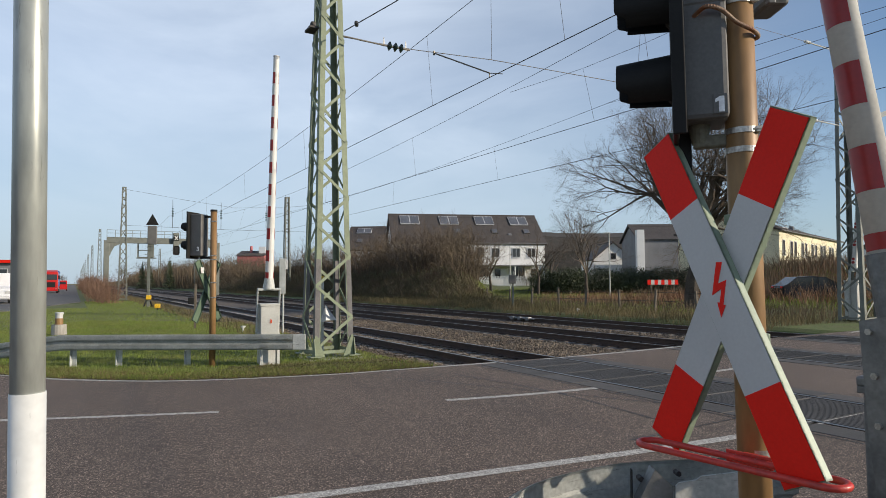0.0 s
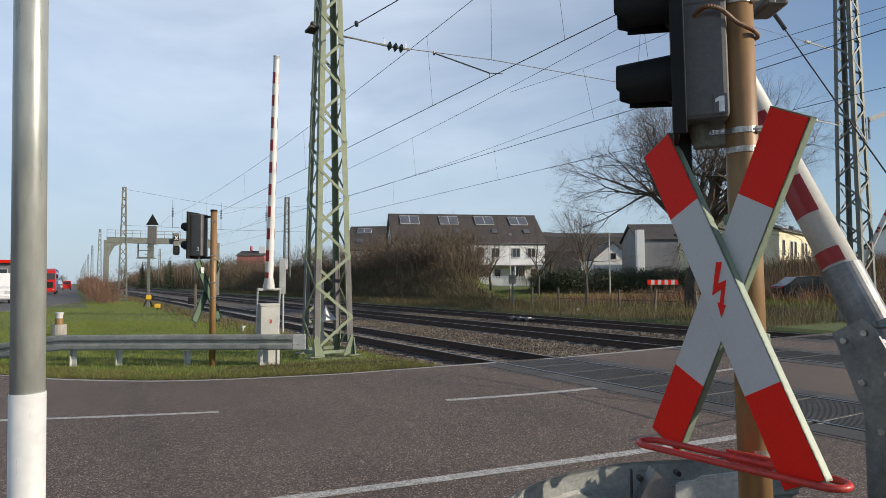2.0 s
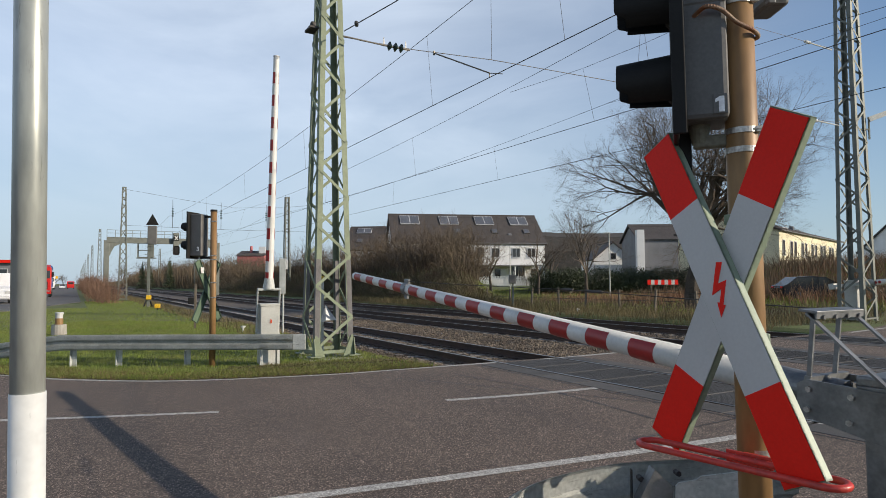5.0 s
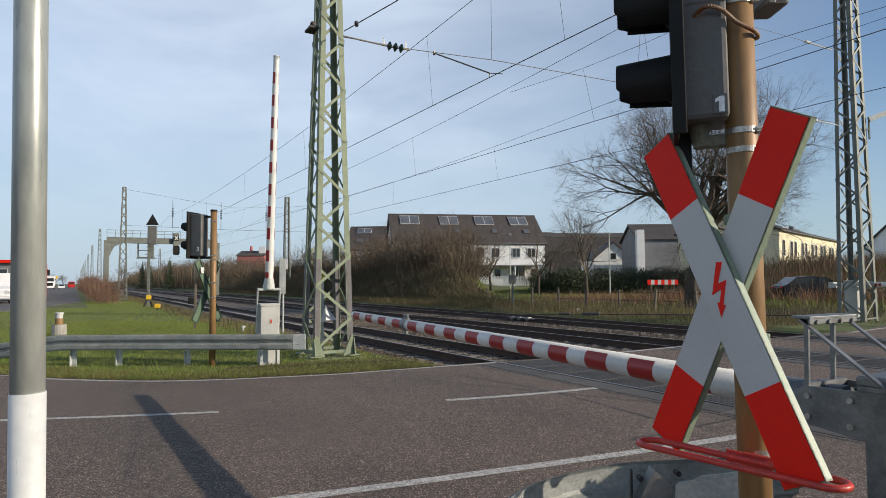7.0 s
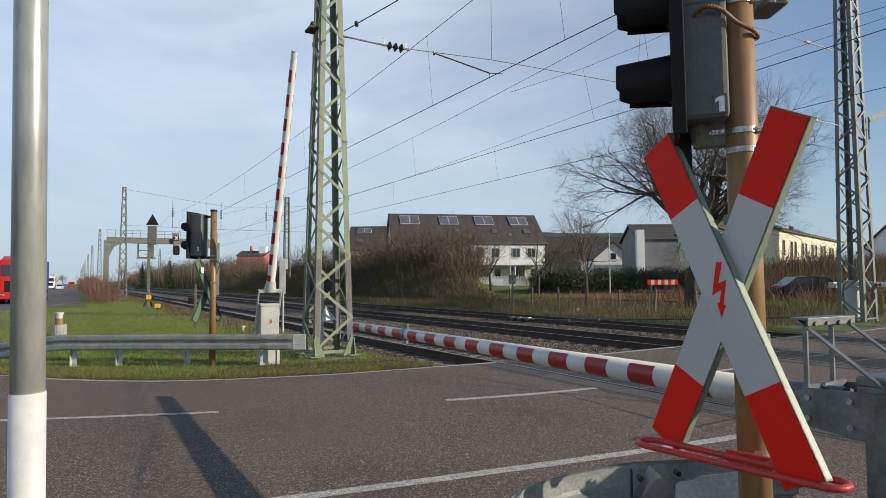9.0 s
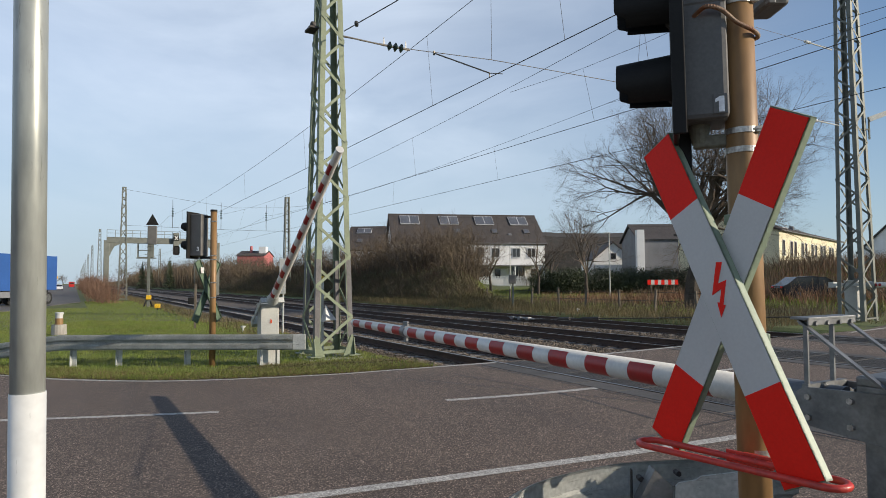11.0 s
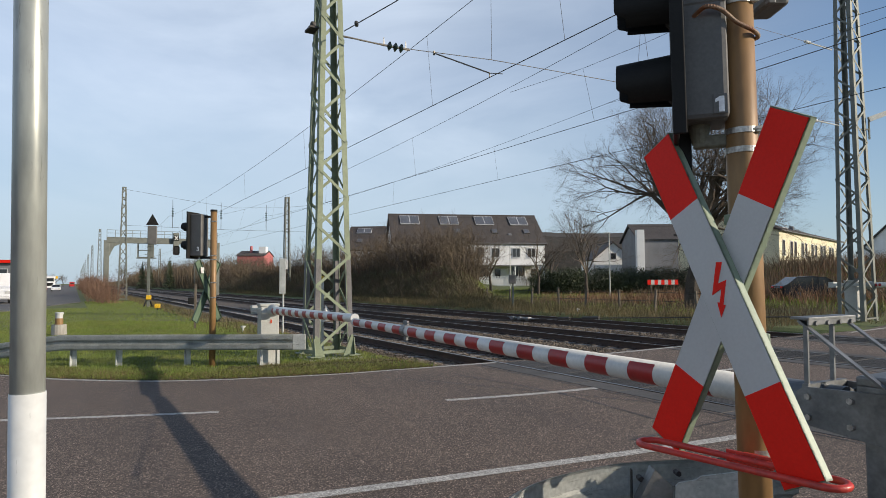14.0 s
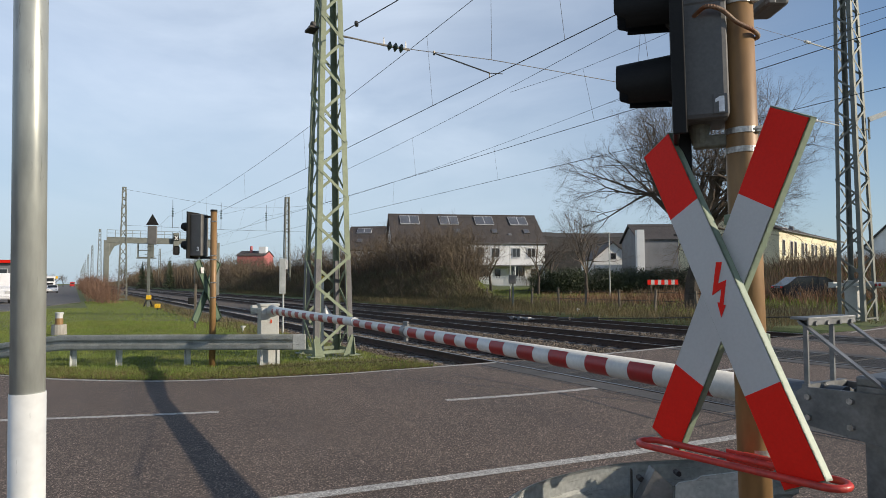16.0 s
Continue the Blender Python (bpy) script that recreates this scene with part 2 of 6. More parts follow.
SOLAR = mat("solar_panel", (0.20, 0.21, 0.23), (0.13, 0.14, 0.16), rough=0.16, metal=0.3, bump=0)
BARK = mat("bark", (0.085, 0.068, 0.054), (0.045, 0.037, 0.030), rough=0.9, big=3, fine=20, grain=0.3, bump=0.5, depth=0.03)
TWIG = mat("twigs", (0.145, 0.112, 0.082), (0.085, 0.065, 0.05), rough=0.85, big=0.5, fine=4, bump=0, island=0.3)
TWIG_RED = mat("red_brown_twigs", (0.17, 0.09, 0.056), (0.105, 0.068, 0.045), rough=0.85, big=0.3, fine=4, bump=0, island=0.35)
SCRUB = mat("scrub_twigs", (0.175, 0.128, 0.080), (0.075, 0.060, 0.038), rough=0.9, big=0.25, fine=4, bump=0, island=0.4, translucent=0.1)
EVERGREEN = mat("evergreen_leaves", (0.035, 0.055, 0.02), (0.055, 0.06, 0.03), rough=0.6, big=0.4, fine=4, bump=0, island=0.4)
OLIVE_LEAF = mat("olive_leaves", (0.085, 0.092, 0.034), (0.115, 0.085, 0.042), rough=0.7, big=0.35, fine=4, bump=0, island=0.45, translucent=0.15)
RUSSET = mat("russet_weeds", (0.27, 0.135, 0.08), (0.19, 0.125, 0.066), rough=0.85, big=0.4, fine=3, bump=0, island=0.4, translucent=0.2)
CAR_DARK = mat("dark_car_paint", (0.022, 0.022, 0.028), rough=0.25, bump=0)
CAR_RED = mat("red_vehicle_paint", (0.5, 0.015, 0.012), (0.42, 0.012, 0.01), rough=0.3, bump=0)
CAR_WHITE = mat("white_vehicle_paint", (0.75, 0.75, 0.75), (0.68, 0.68, 0.68), rough=0.35, bump=0)
TRAILER_BLUE = mat("blue_tarpaulin", (0.03, 0.10, 0.32), (0.025, 0.085, 0.27), rough=0.5, big=0.6, fine=8, grain=0.08)
TYRE = mat("tyre", (0.02, 0.02, 0.02), rough=0.8, bump=0)
HILL = mat("wooded_hill", (0.040, 0.036, 0.030), (0.055, 0.047, 0.039), rough=1.0, big=0.02, fine=0.12, grain=0.35, bump=0)
WOOD_GREY = mat("grey_wood", (0.15, 0.125, 0.095), (0.09, 0.075, 0.058), rough=0.85, big=5, fine=40)
DIGIT_WHITE = mat("white_digit", (0.85, 0.85, 0.85), rough=0.5, bump=0)
DIGIT_RED = mat("red_digit", (0.55, 0.06, 0.01), rough=0.5, bump=0)
PLATE_WHITE = mat("white_plate", (0.62, 0.62, 0.6), (0.5, 0.5, 0.48), rough=0.5, big=5, fine=30)

# ---- building tools ----
TURN = 30.19  # the tracks run this many degrees to the left of the view
TR = pose(0, 0, 0, 0, 0, TURN)


def at(p, s, z=0.0, rz=0.0):
    """A pose p metres across the tracks and s metres along them."""
    return TR @ pose(p, s, z, 0, 0, rz)


def part(name, bm, material, parent=None, label="", m=None, smooth=False):
    me = bpy.data.meshes.new(name)
    if smooth:
        for f in bm.faces:
            f.smooth = True
    bm.to_mesh(me)
    bm.free()
    me.materials.append(material)
    ob = new(name, me)
    if parent:
        ob.parent = parent
    if m is not None:
        ob.matrix_basis = m
    if label:
        tagged(ob, label)
    return ob


def mesh(name, verts, faces, material, parent=None, label=""):
    me = bpy.data.meshes.new(name)
    me.from_pydata(verts, [], faces)
    me.update()
    me.materials.append(material)
    ob = new(name, me)
    if parent:
        ob.parent = parent
    if label:
        tagged(ob, label)
    return ob


def share(ob, m, parent=None):
    """Another object on the same mesh."""
    o = new(ob.name.split(".")[0], ob.data)
    o.parent = parent or ob.parent
    o.matrix_basis = m
    return o


def thing(name, m, label, category, group="", kind=""):
    ob = new(name)
    ob.matrix_basis = m
    ob.empty_display_size = 0.2
    return tagged(ob, label, category, group, kind)


def B():
    return bmesh.new()


def box(bm, cx, cy, cz, sx, sy, sz, bev=0.0, m=None):
    r = bmesh.ops.create_cube(bm, size=1.0)
    mm = Matrix.Translation((cx, cy, cz)) @ Matrix.Diagonal((sx, sy, sz, 1))
    if m is not None:
        mm = m @ mm
    bmesh.ops.transform(bm, matrix=mm, verts=r["verts"])
    if bev:
        es = list({e for v in r["verts"] for e in v.link_edges})
        bmesh.ops.bevel(bm, geom=es, offset=bev, segments=2, affect="EDGES", profile=0.5)
    return bm


def rod(bm, a, b, r0, r1=None, n=10, cap=True):
    a, b = Vector(a), Vector(b)
    r1 = r0 if r1 is None else r1
    d = b - a
    r = bmesh.ops.create_cone(bm, cap_ends=cap, segments=n, radius1=r0, radius2=r1, depth=d.length)
    bmesh.ops.transform(bm, matrix=Matrix.Translation((a + b) / 2) @ d.to_track_quat("Z", "Y").to_matrix().to_4x4(), verts=r["verts"])
    return bm


def bar(bm, a, b, w, t, up=(0, 0, 1)):
    """A flat bar from a to b, w wide and t thick."""
    a, b = Vector(a), Vector(b)
    d = b - a
    z = d.normalized()
    x = z.cross(Vector(up))
    x = x.normalized() if x.length > 1e-4 else Vector((1, 0, 0))
    y = z.cross(x)
    m = Matrix((x, y, z)).transposed().to_4x4()
    m.translation = (a + b) / 2
    r = bmesh.ops.create_cube(bm, size=1.0)
    bmesh.ops.transform(bm, matrix=m @ Matrix.Diagonal((t, w, d.length, 1)), verts=r["verts"])
    return bm


def tube(bm, pts, r, n=8, closed=False):
    pts = [Vector(p) for p in pts]
    rings = []
    k = len(pts)
    for i, p in enumerate(pts):
        a = pts[(i - 1) % k] if closed or i else pts[0]
        b = pts[(i + 1) % k] if closed or i < k - 1 else pts[-1]
        d = (b - a).normalized()
        q = d.to_track_quat("Z", "Y").to_matrix()
        x = Vector((0, 0, 1)).cross(d)
        x = x.normalized() if x.length > 0.05 else q.col[0]
        y = d.cross(x)
        rings.append([bm.verts.new(p + r * (math.cos(2 * math.pi * j / n) * x + math.sin(2 * math.pi * j / n) * y)) for j in range(n)])
    for i in range(k if closed else k - 1):
        u, v = rings[i], rings[(i + 1) % k]
        for j in range(n):
            bm.faces.new((u[j], u[(j + 1) % n], v[(j + 1) % n], v[j]))
    if not closed:
        bm.faces.new(rings[0][::-1])
        bm.faces.new(rings[-1])
    return bm


def prism(bm, outline, z0, z1, m=None):
    """An outline in x, y, extruded from z0 to z1."""
    lo = [bm.verts.new((x, y, z0)) for x, y in outline]
    hi = [bm.verts.new((x, y, z1)) for x, y in outline]
    k = len(lo)
    bm.faces.new(lo[::-1])
    bm.faces.new(hi)
    for i in range(k):
        bm.faces.new((lo[i], lo[(i + 1) % k], hi[(i + 1) % k], hi[i]))
    if m is not None:
        bmesh.ops.transform(bm, matrix=m, verts=lo + hi)
    bmesh.ops.recalc_face_normals(bm, faces=bm.faces)
    return bm


def sweep(bm, profile, pts, up=(0, 0, 1)):
    """An open profile (sideways, up) carried along pts."""
    rows = []
    for i, p in enumerate(pts):
        p = Vector(p)
        d = (Vector(pts[min(i + 1, len(pts) - 1)]) - Vector(pts[max(i - 1, 0)])).normalized()
        side = d.cross(Vector(up)).normalized()
        rows.append([bm.verts.new(p + side * u + Vector(up) * v) for u, v in profile])
    for a, b in zip(rows, rows[1:]):
        for j in range(len(profile) - 1):
            bm.faces.new((a[j], a[j + 1], b[j + 1], b[j]))
    return bm


def smooth(a, b, x):
    t = np.clip((x - a) / (b - a), 0, 1)
    return t * t * (3 - 2 * t)


def letter(text, size, material, parent, m, extrude=0.0015, bold=0.0):
    cu = bpy.data.curves.new("digit", "FONT")
    cu.body, cu.size, cu.align_x, cu.align_y, cu.extrude, cu.offset = text, size, "CENTER", "CENTER", extrude, bold
    cu.materials.append(material)
    ob = new("digit", cu)
    ob.parent = parent
    ob.matrix_basis = m
    return ob


# ---- ground, road, tracks ----
def ground_z(p, s):
    """Height of the land: a cutting for the tracks and a low bank behind them."""
    dip = smooth(6.0, 6.6, p) * (1 - smooth(20.6, 21.6, p)) * -0.45
    bank = 3.3 * smooth(22.2, 32, p) * (1 - 0.55 * smooth(38, 60, p)) * smooth(-4, 4, s - 1.52 * p)
    rise = 1.0 * smooth(58, 84, 0.5029 * p + 0.8644 * s) * smooth(24, 34, p)
    rise = np.maximum(rise, 0.5 * smooth(28, 40, p) * (1 - smooth(25, 38, s)))
    x, y = 0.8644 * p - 0.5029 * s, 0.5029 * p + 0.8644 * s
    slope = 2.5 * smooth(42, 54, y) * smooth(0.44, 0.53, x / np.maximum(y, 1.0)) * (1 - smooth(110, 200, y))
    return dip + np.maximum(bank, rise) + slope - 0.05


def build_ground():
    ps = np.unique(np.concatenate([np.linspace(-2500, -80, 8), np.linspace(-80, 6, 24), np.arange(6, 6.9, 0.2), np.arange(7, 20.5, 3), np.arange(20.4, 22, 0.3), np.arange(22, 46, 1.5), np.linspace(46, 140, 20), np.linspace(150, 2500, 8)]))
    ss = np.unique(np.concatenate([np.linspace(-2500, -60, 8), np.linspace(-50, 110, 65), np.linspace(115, 400, 20), np.linspace(450, 3000, 8)]))
    P, S = np.meshgrid(ps, ss)
    Z = ground_z(P, S)
    c, n = math.cos(radians(TURN)), math.sin(radians(TURN))
    co = np.stack([P * c - S * n, P * n + S * c, Z], -1).reshape(-1, 3)
    w = len(ps)
    faces = [(i * w + j, i * w + j + 1, (i + 1) * w + j + 1, (i + 1) * w + j) for i in range(len(ss) - 1) for j in range(w - 1)]
    ob = mesh("ground", co.tolist(), faces, GRASS_SOIL)
    return tagged(ob, "flat grassy land with a low bank behind the tracks", "ground", kind="structure")


build_ground()


def flat(name, outline, z0, z1, material, label, category, kind="structure"):
    return tagged(part(name, prism(B(), outline, z0, z1), material), label, category, kind=kind)


def T(p, s):
    v = TR @ Vector((p, s, 0))
    return (v.x, v.y)


FAR_EDGE = [(-45, 20.4), (-14, 13.15), (-8.15, 11.72), (-6.67, 11.15), (-5.15, 10.88), (-4.3, 10.9), (-3.32, 11.1), (-1.9, 11.55), (-0.92, 12.05), (1.0, 13.0), (2.64, 13.8)]
ROAD = FAR_EDGE + [T(12, 10.75), T(22, 10.9), T(26.5, 12.0), T(34, 15), T(60, 22), T(60, 14), T(34, 4.5), T(26, 3.2), T(7, 3.2), T(4, -6), (10, -40), (-60, -40), (-60, 8)]
flat("road", ROAD, -0.5, 0.0, ASPHALT, "worn brownish-grey asphalt road over the crossing", "road")
flat("side_road", [T(-9, 62), T(-9, 900), T(0.5, 900), T(0.5, 66), T(-2.6, 52), T(-3.2, 47), T(-90, 10), T(-90, 30), T(-20, 48)], -0.3, -0.012, ASPHALT_OLD, "straight grey asphalt road beside the railway", "road")


def offset(pts, d):
    out = []
    for i, p in enumerate(pts):
        a, b = Vector(pts[max(i - 1, 0)]), Vector(pts[min(i + 1, len(pts) - 1)])
        t = (b - a).normalized()
        out.append((p[0] + t.y * d, p[1] - t.x * d))
    return out


def stripe(pts, w, label="worn white road line"):
    l, r = offset(pts, -w / 2), offset(pts, w / 2)
    bm = B()
    L = [bm.verts.new((*q, 0.004)) for q in l]
    R = [bm.verts.new((*q, 0.004)) for q in r]
    for i in range(len(L) - 1):
        bm.faces.new((L[i], R[i], R[i + 1], L[i + 1]))
    bmesh.ops.recalc_face_normals(bm, faces=bm.faces)
    return tagged(part("road_line", bm, PAINT_LINE), label, "road marking", kind="structure")


def curve(pts, n=6):
    """A smooth line through pts (x, y)."""
    out = []
    v = [Vector((*p, 0)) for p in pts]
    for i in range(len(v) - 1):
        a, b, c, d = v[max(i - 1, 0)], v[i], v[i + 1], v[min(i + 2, len(v) - 1)]
        for k in range(n):
            t = k / n
            q = 0.5 * (2 * b + (c - a) * t + (2 * a - 5 * b + 4 * c - d) * t * t + (3 * b - a - 3 * c + d) * t ** 3)
            out.append((q.x, q.y))
    out.append(pts[-1])
    return out


stripe(curve(offset(FAR_EDGE[1:10], 0.13)), 0.11)
stripe(curve([(2.05, 13.35), (4.2, 14.65), (5.9, 15.75), T(13, 10.4)]), 0.13)
stripe(curve([(-5.9, 7.66), (-4.2, 7.92), (-2.87, 8.16)]), 0.11)
stripe(curve([(0.03, 8.86), (0.9, 9.16), (1.62, 9.45), (2.7, 9.97)]), 0.13)
stripe(curve([(-3.4, 4.15), (-1.28, 4.88), (1.1, 5.85), (2.8, 6.6), (4.4, 7.4)]), 0.14)
stripe([T(9.7, 7.45), T(11.9, 7.55)], 0.13)
stripe([T(6.9, 4.25), T(11.6, 4.3)], 0.13)
stripe([T(17, 7.5), T(20, 7.55)], 0.13)
stripe([T(20.6, 10.6), T(24.0, 11.0), T(27, 12.0)], 0.13)
for pts in ([(-1.0, 11.0), (1.2, 9.7), (3.3, 8.3)], [(0.2, 11.3), (1.6, 9.5), (2.5, 7.6)], [(1.9, 6.6), (3.6, 7.7)], [T(6.85, 3.2), T(6.85, 10.6)]):
    l, r = offset(curve(pts), -0.012), offset(curve(pts), 0.012)
    bm = B()
    L, R = [bm.verts.new((*q, 0.003)) for q in l], [bm.verts.new((*q, 0.003)) for q in r]
    for i in range(len(L) - 1):
        bm.faces.new((L[i], R[i], R[i + 1], L[i + 1]))
    tagged(part("tar_seam", bm, SEAM), "dark tar seam in the asphalt", "road seam", kind="structure")

TRACKS = (8.2, 13.55, 18.15)


def build_ballast():
    rng = np.random.default_rng(3)
    for k, (s0, s1) in enumerate(((10.85, 620.0), (-90.0, 3.15))):
        near = np.arange(s0, 60, 0.35) if k == 0 else np.linspace(s0, s1, 60)
        ss = np.concatenate([near, np.geomspace(60.4, s1, 50)]) if k == 0 else near
        ps = np.linspace(6.15, 21.1, 44)
        P, S = np.meshgrid(ps, ss)
        Z = -0.2 + rng.normal(0, 0.012, P.shape)
        for c in TRACKS:
            Z -= 0.02 * np.exp(-((P - c) / 0.6) ** 2)
        Z = np.where((P < 6.4) | (P > 20.8), Z - 0.05, Z)
        if k == 0:
            Z[0] = -0.2
        c_, n_ = math.cos(radians(TURN)), math.sin(radians(TURN))
        co = np.stack([P * c_ - S * n_, P * n_ + S * c_, Z], -1).reshape(-1, 3)
        w = len(ps)
        faces = [(i * w + j, i * w + j + 1, (i + 1) * w + j + 1, (i + 1) * w + j) for i in range(len(ss) - 1) for j in range(w - 1)]
        tagged(mesh("ballast_bed", co.tolist(), faces, BALLAST), "grey-brown crushed stone bed of the railway", "track bed", kind="structure")


build_ballast()


def scatter_stones(name, n, prange, srange, size, z, label, seed, bias=1.0):
    """Loose angular stones, one mesh."""
    rng = np.random.default_rng(seed)
    p = rng.uniform(*prange, n)
    s = srange[0] + (srange[1] - srange[0]) * rng.uniform(0, 1, n) ** bias
    base = np.array([(1, 0, 0), (-1, 0, 0), (0, 1, 0), (0, -1, 0), (0, 0, 0.8), (0, 0, -0.6)], float)
    tri = np.array([(0, 2, 4), (2, 1, 4), (1, 3, 4), (3, 0, 4), (2, 0, 5), (1, 2, 5), (3, 1, 5), (0, 3, 5)])
    c, d = math.cos(radians(TURN)), math.sin(radians(TURN))
    ctr = np.stack([p * c - s * d, p * d + s * c, z + rng.uniform(-0.008, 0.02, n)], -1)
    a = rng.uniform(0, 6.28, n)
    sc = rng.uniform(0.6, 1.25, (n, 6, 1)) * size * rng.uniform(0.6, 1.3, (n, 1, 1))
    v = base[None] * sc
    tilt = rng.normal(0, 0.5, n)
    v = np.stack([v[..., 0], v[..., 1] * np.cos(tilt)[:, None] - v[..., 2] * np.sin(tilt)[:, None], v[..., 1] * np.sin(tilt)[:, None] + v[..., 2] * np.cos(tilt)[:, None]], -1)
    v = np.stack([v[..., 0] * np.cos(a)[:, None] - v[..., 1] * np.sin(a)[:, None], v[..., 0] * np.sin(a)[:, None] + v[..., 1] * np.cos(a)[:, None], v[..., 2]], -1)
    v = (v + ctr[:, None]).reshape(-1, 3)
    f = (tri[None] + 6 * np.arange(n)[:, None, None]).reshape(-1, 3)
    return tagged(mesh(name, v.tolist(), f.tolist(), STONE), label, "ballast stones", kind="stuff")


scatter_stones("ballast_stones", 26000, (6.2, 12.4), (10.9, 34), 0.04, -0.19, "loose grey and brown crushed stones between the rails", 5, 1.6)
scatter_stones("ballast_stones", 9000, (14.4, 17.3), (10.9, 40), 0.045, -0.19, "loose grey and brown crushed stones between the rails", 6, 1.4)
scatter_stones("ballast_stones", 7000, (4.9, 6.4), (15, 40), 0.05, -0.08, "coarse grey stones at the foot of the track bed", 7, 1.5)


def rail_profile():
    return [(-0.036, 0), (0.036, 0), (0.036, -0.03), (0.009, -0.045), (0.009, -0.13), (0.07, -0.155), (0.07, -0.172), (-0.07, -0.172), (-0.07, -0.155), (-0.009, -0.13), (-0.009, -0.045), (-0.036, -0.03)]


def build_tracks():
    for k, p in enumerate(TRACKS):
        th = thing("railway_track", at(p, 0, 0.006), "railway track with rusty steel rails on concrete sleepers", "railway track", "parallel tracks", "structure")
        for side in (-0.753, 0.753):
            bm = B()
            prof = rail_profile()
            m = Matrix(((1, 0, 0, side), (0, 0, 1, 0), (0, 1, 0, 0), (0, 0, 0, 1)))
            prism(bm, prof, -90, 640, m)
            part("rail", bm, RUST, th)
            part("rail_head", box(B(), side, 275, 0.002, 0.058, 730, 0.004), RAIL_TOP, th, "worn shiny running surface")
        bm = B()
        box(bm, 0, 0, -0.215, 2.5, 0.26, 0.09, 0.015)
        first = part("sleeper", bm, SLEEPER, th)
        bm = B()
        for sx in (-0.753, 0.753):
            for o in (-0.12, 0.12):
                box(bm, sx + o, 0, -0.155, 0.09, 0.12, 0.04)
        clip = part("rail_clip", bm, RUST, first)
        first.matrix_basis = pose(0, 11.3, 0)
        count = (95, 60, 40)[k]
        for i in range(1, count):
            o = share(first, pose(0, 11.3 + 0.6 * i, 0), th)
            if i < 40:
                c = share(clip, Matrix.Identity(4), o)
        # panels of the crossing
        bm = box(B(), 0, 0, -0.06, 1.36, 0.88, 0.13, 0.008)
        for j in range(21):
            box(bm, -0.62 + j * 0.062, 0, 0.0065, 0.014, 0.84, 0.004)
        inner = part("crossing_panel", bm, PANEL, th, m=pose(0, 3.75, -0.004))
        bm = box(B(), 0, 0, -0.06, 0.42, 0.88, 0.13, 0.008)
        outer = part("crossing_panel", bm, PANEL, th, m=pose(1.05, 3.75, -0.004))
        for i in range(8):
            if i:
                share(inner, pose(0, 3.75 + 0.9 * i, -0.004), th)
                share(outer, pose(1.05, 3.75 + 0.9 * i, -0.004), th)
            share(outer, pose(-1.05, 3.75 + 0.9 * i, -0.004), th)


build_tracks()


def blades(name, n, where, h0, h1, w, material, label, seed, lean=0.35):
    """Single blades on the points that where() gives; one mesh."""
    rng = np.random.default_rng(seed)
    xy, z = where(rng, n)
    n = len(xy)
    a = rng.uniform(0, 6.28, n)
    h = rng.uniform(h0, h1, n)
    off = rng.normal(0, lean, (n, 2)) * h[:, None]
    dx, dy = np.cos(a) * w / 2, np.sin(a) * w / 2
    v = np.empty((n, 3, 3))
    v[:, 0] = np.stack([xy[:, 0] - dx, xy[:, 1] - dy, z - 0.02], -1)
    v[:, 1] = np.stack([xy[:, 0] + dx, xy[:, 1] + dy, z - 0.02], -1)
    v[:, 2] = np.stack([xy[:, 0] + off[:, 0], xy[:, 1] + off[:, 1], z + h], -1)
    f = np.arange(3 * n).reshape(-1, 3)
    return tagged(mesh(name, v.reshape(-1, 3).tolist(), f.tolist(), material), label, "grass", kind="stuff")


EX = np.array([q[0] for q in FAR_EDGE])
EY = np.array([q[1] for q in FAR_EDGE])


def verge(rng, n, x0=-16.0, x1=2.0, depth=15.0, power=1.3, start=0.02):
    x = rng.uniform(x0, x1, n)
    y = np.interp(x, EX, EY) + start + depth * rng.uniform(0, 1, n) ** power
    c, d = math.cos(radians(TURN)), math.sin(radians(TURN))
    p = x * c + y * d
    s = -x * d + y * c
    ok = (p < 6.1) & (s > 10.6) & ~((p < 0.8) & (s > 46))
    x, y, p, s = x[ok], y[ok], p[ok], s[ok]
    return np.stack([x, y], -1), ground_z(p, s) + 0.03


def clumpy(rng, n):
    xy, z = verge(rng, n, depth=1.0, power=1.5, start=-0.06)
    return xy, z


def lawn(rng, n):
    x = rng.uniform(-34, -5, n)
    y = rng.uniform(21, 60, n)
    c, d = math.cos(radians(TURN)), math.sin(radians(TURN))
    p, s = x * c + y * d, -x * d + y * c
    ok = (p < 5.2) & ~((p < 0.8) & (s > 50)) & (s < 75)
    return np.stack([x, y], -1)[ok], ground_z(p, s)[ok] + 0.02


blades("verge_grass", 230000, verge, 0.015, 0.05, 0.008, BLADE, "short green winter grass on the verge", 11)
blades("edge_grass", 16000, clumpy, 0.03, 0.12, 0.010, DRY, "dry brownish grass along the road edge", 12, 0.6)
blades("edge_grass", 22000, clumpy, 0.04, 0.13, 0.010, BLADE, "long green grass tufts along the road edge", 20, 0.7)
blades("lawn_grass", 140000, lawn, 0.015, 0.045, 0.020, BLADE, "short green grass beside the railway", 13)


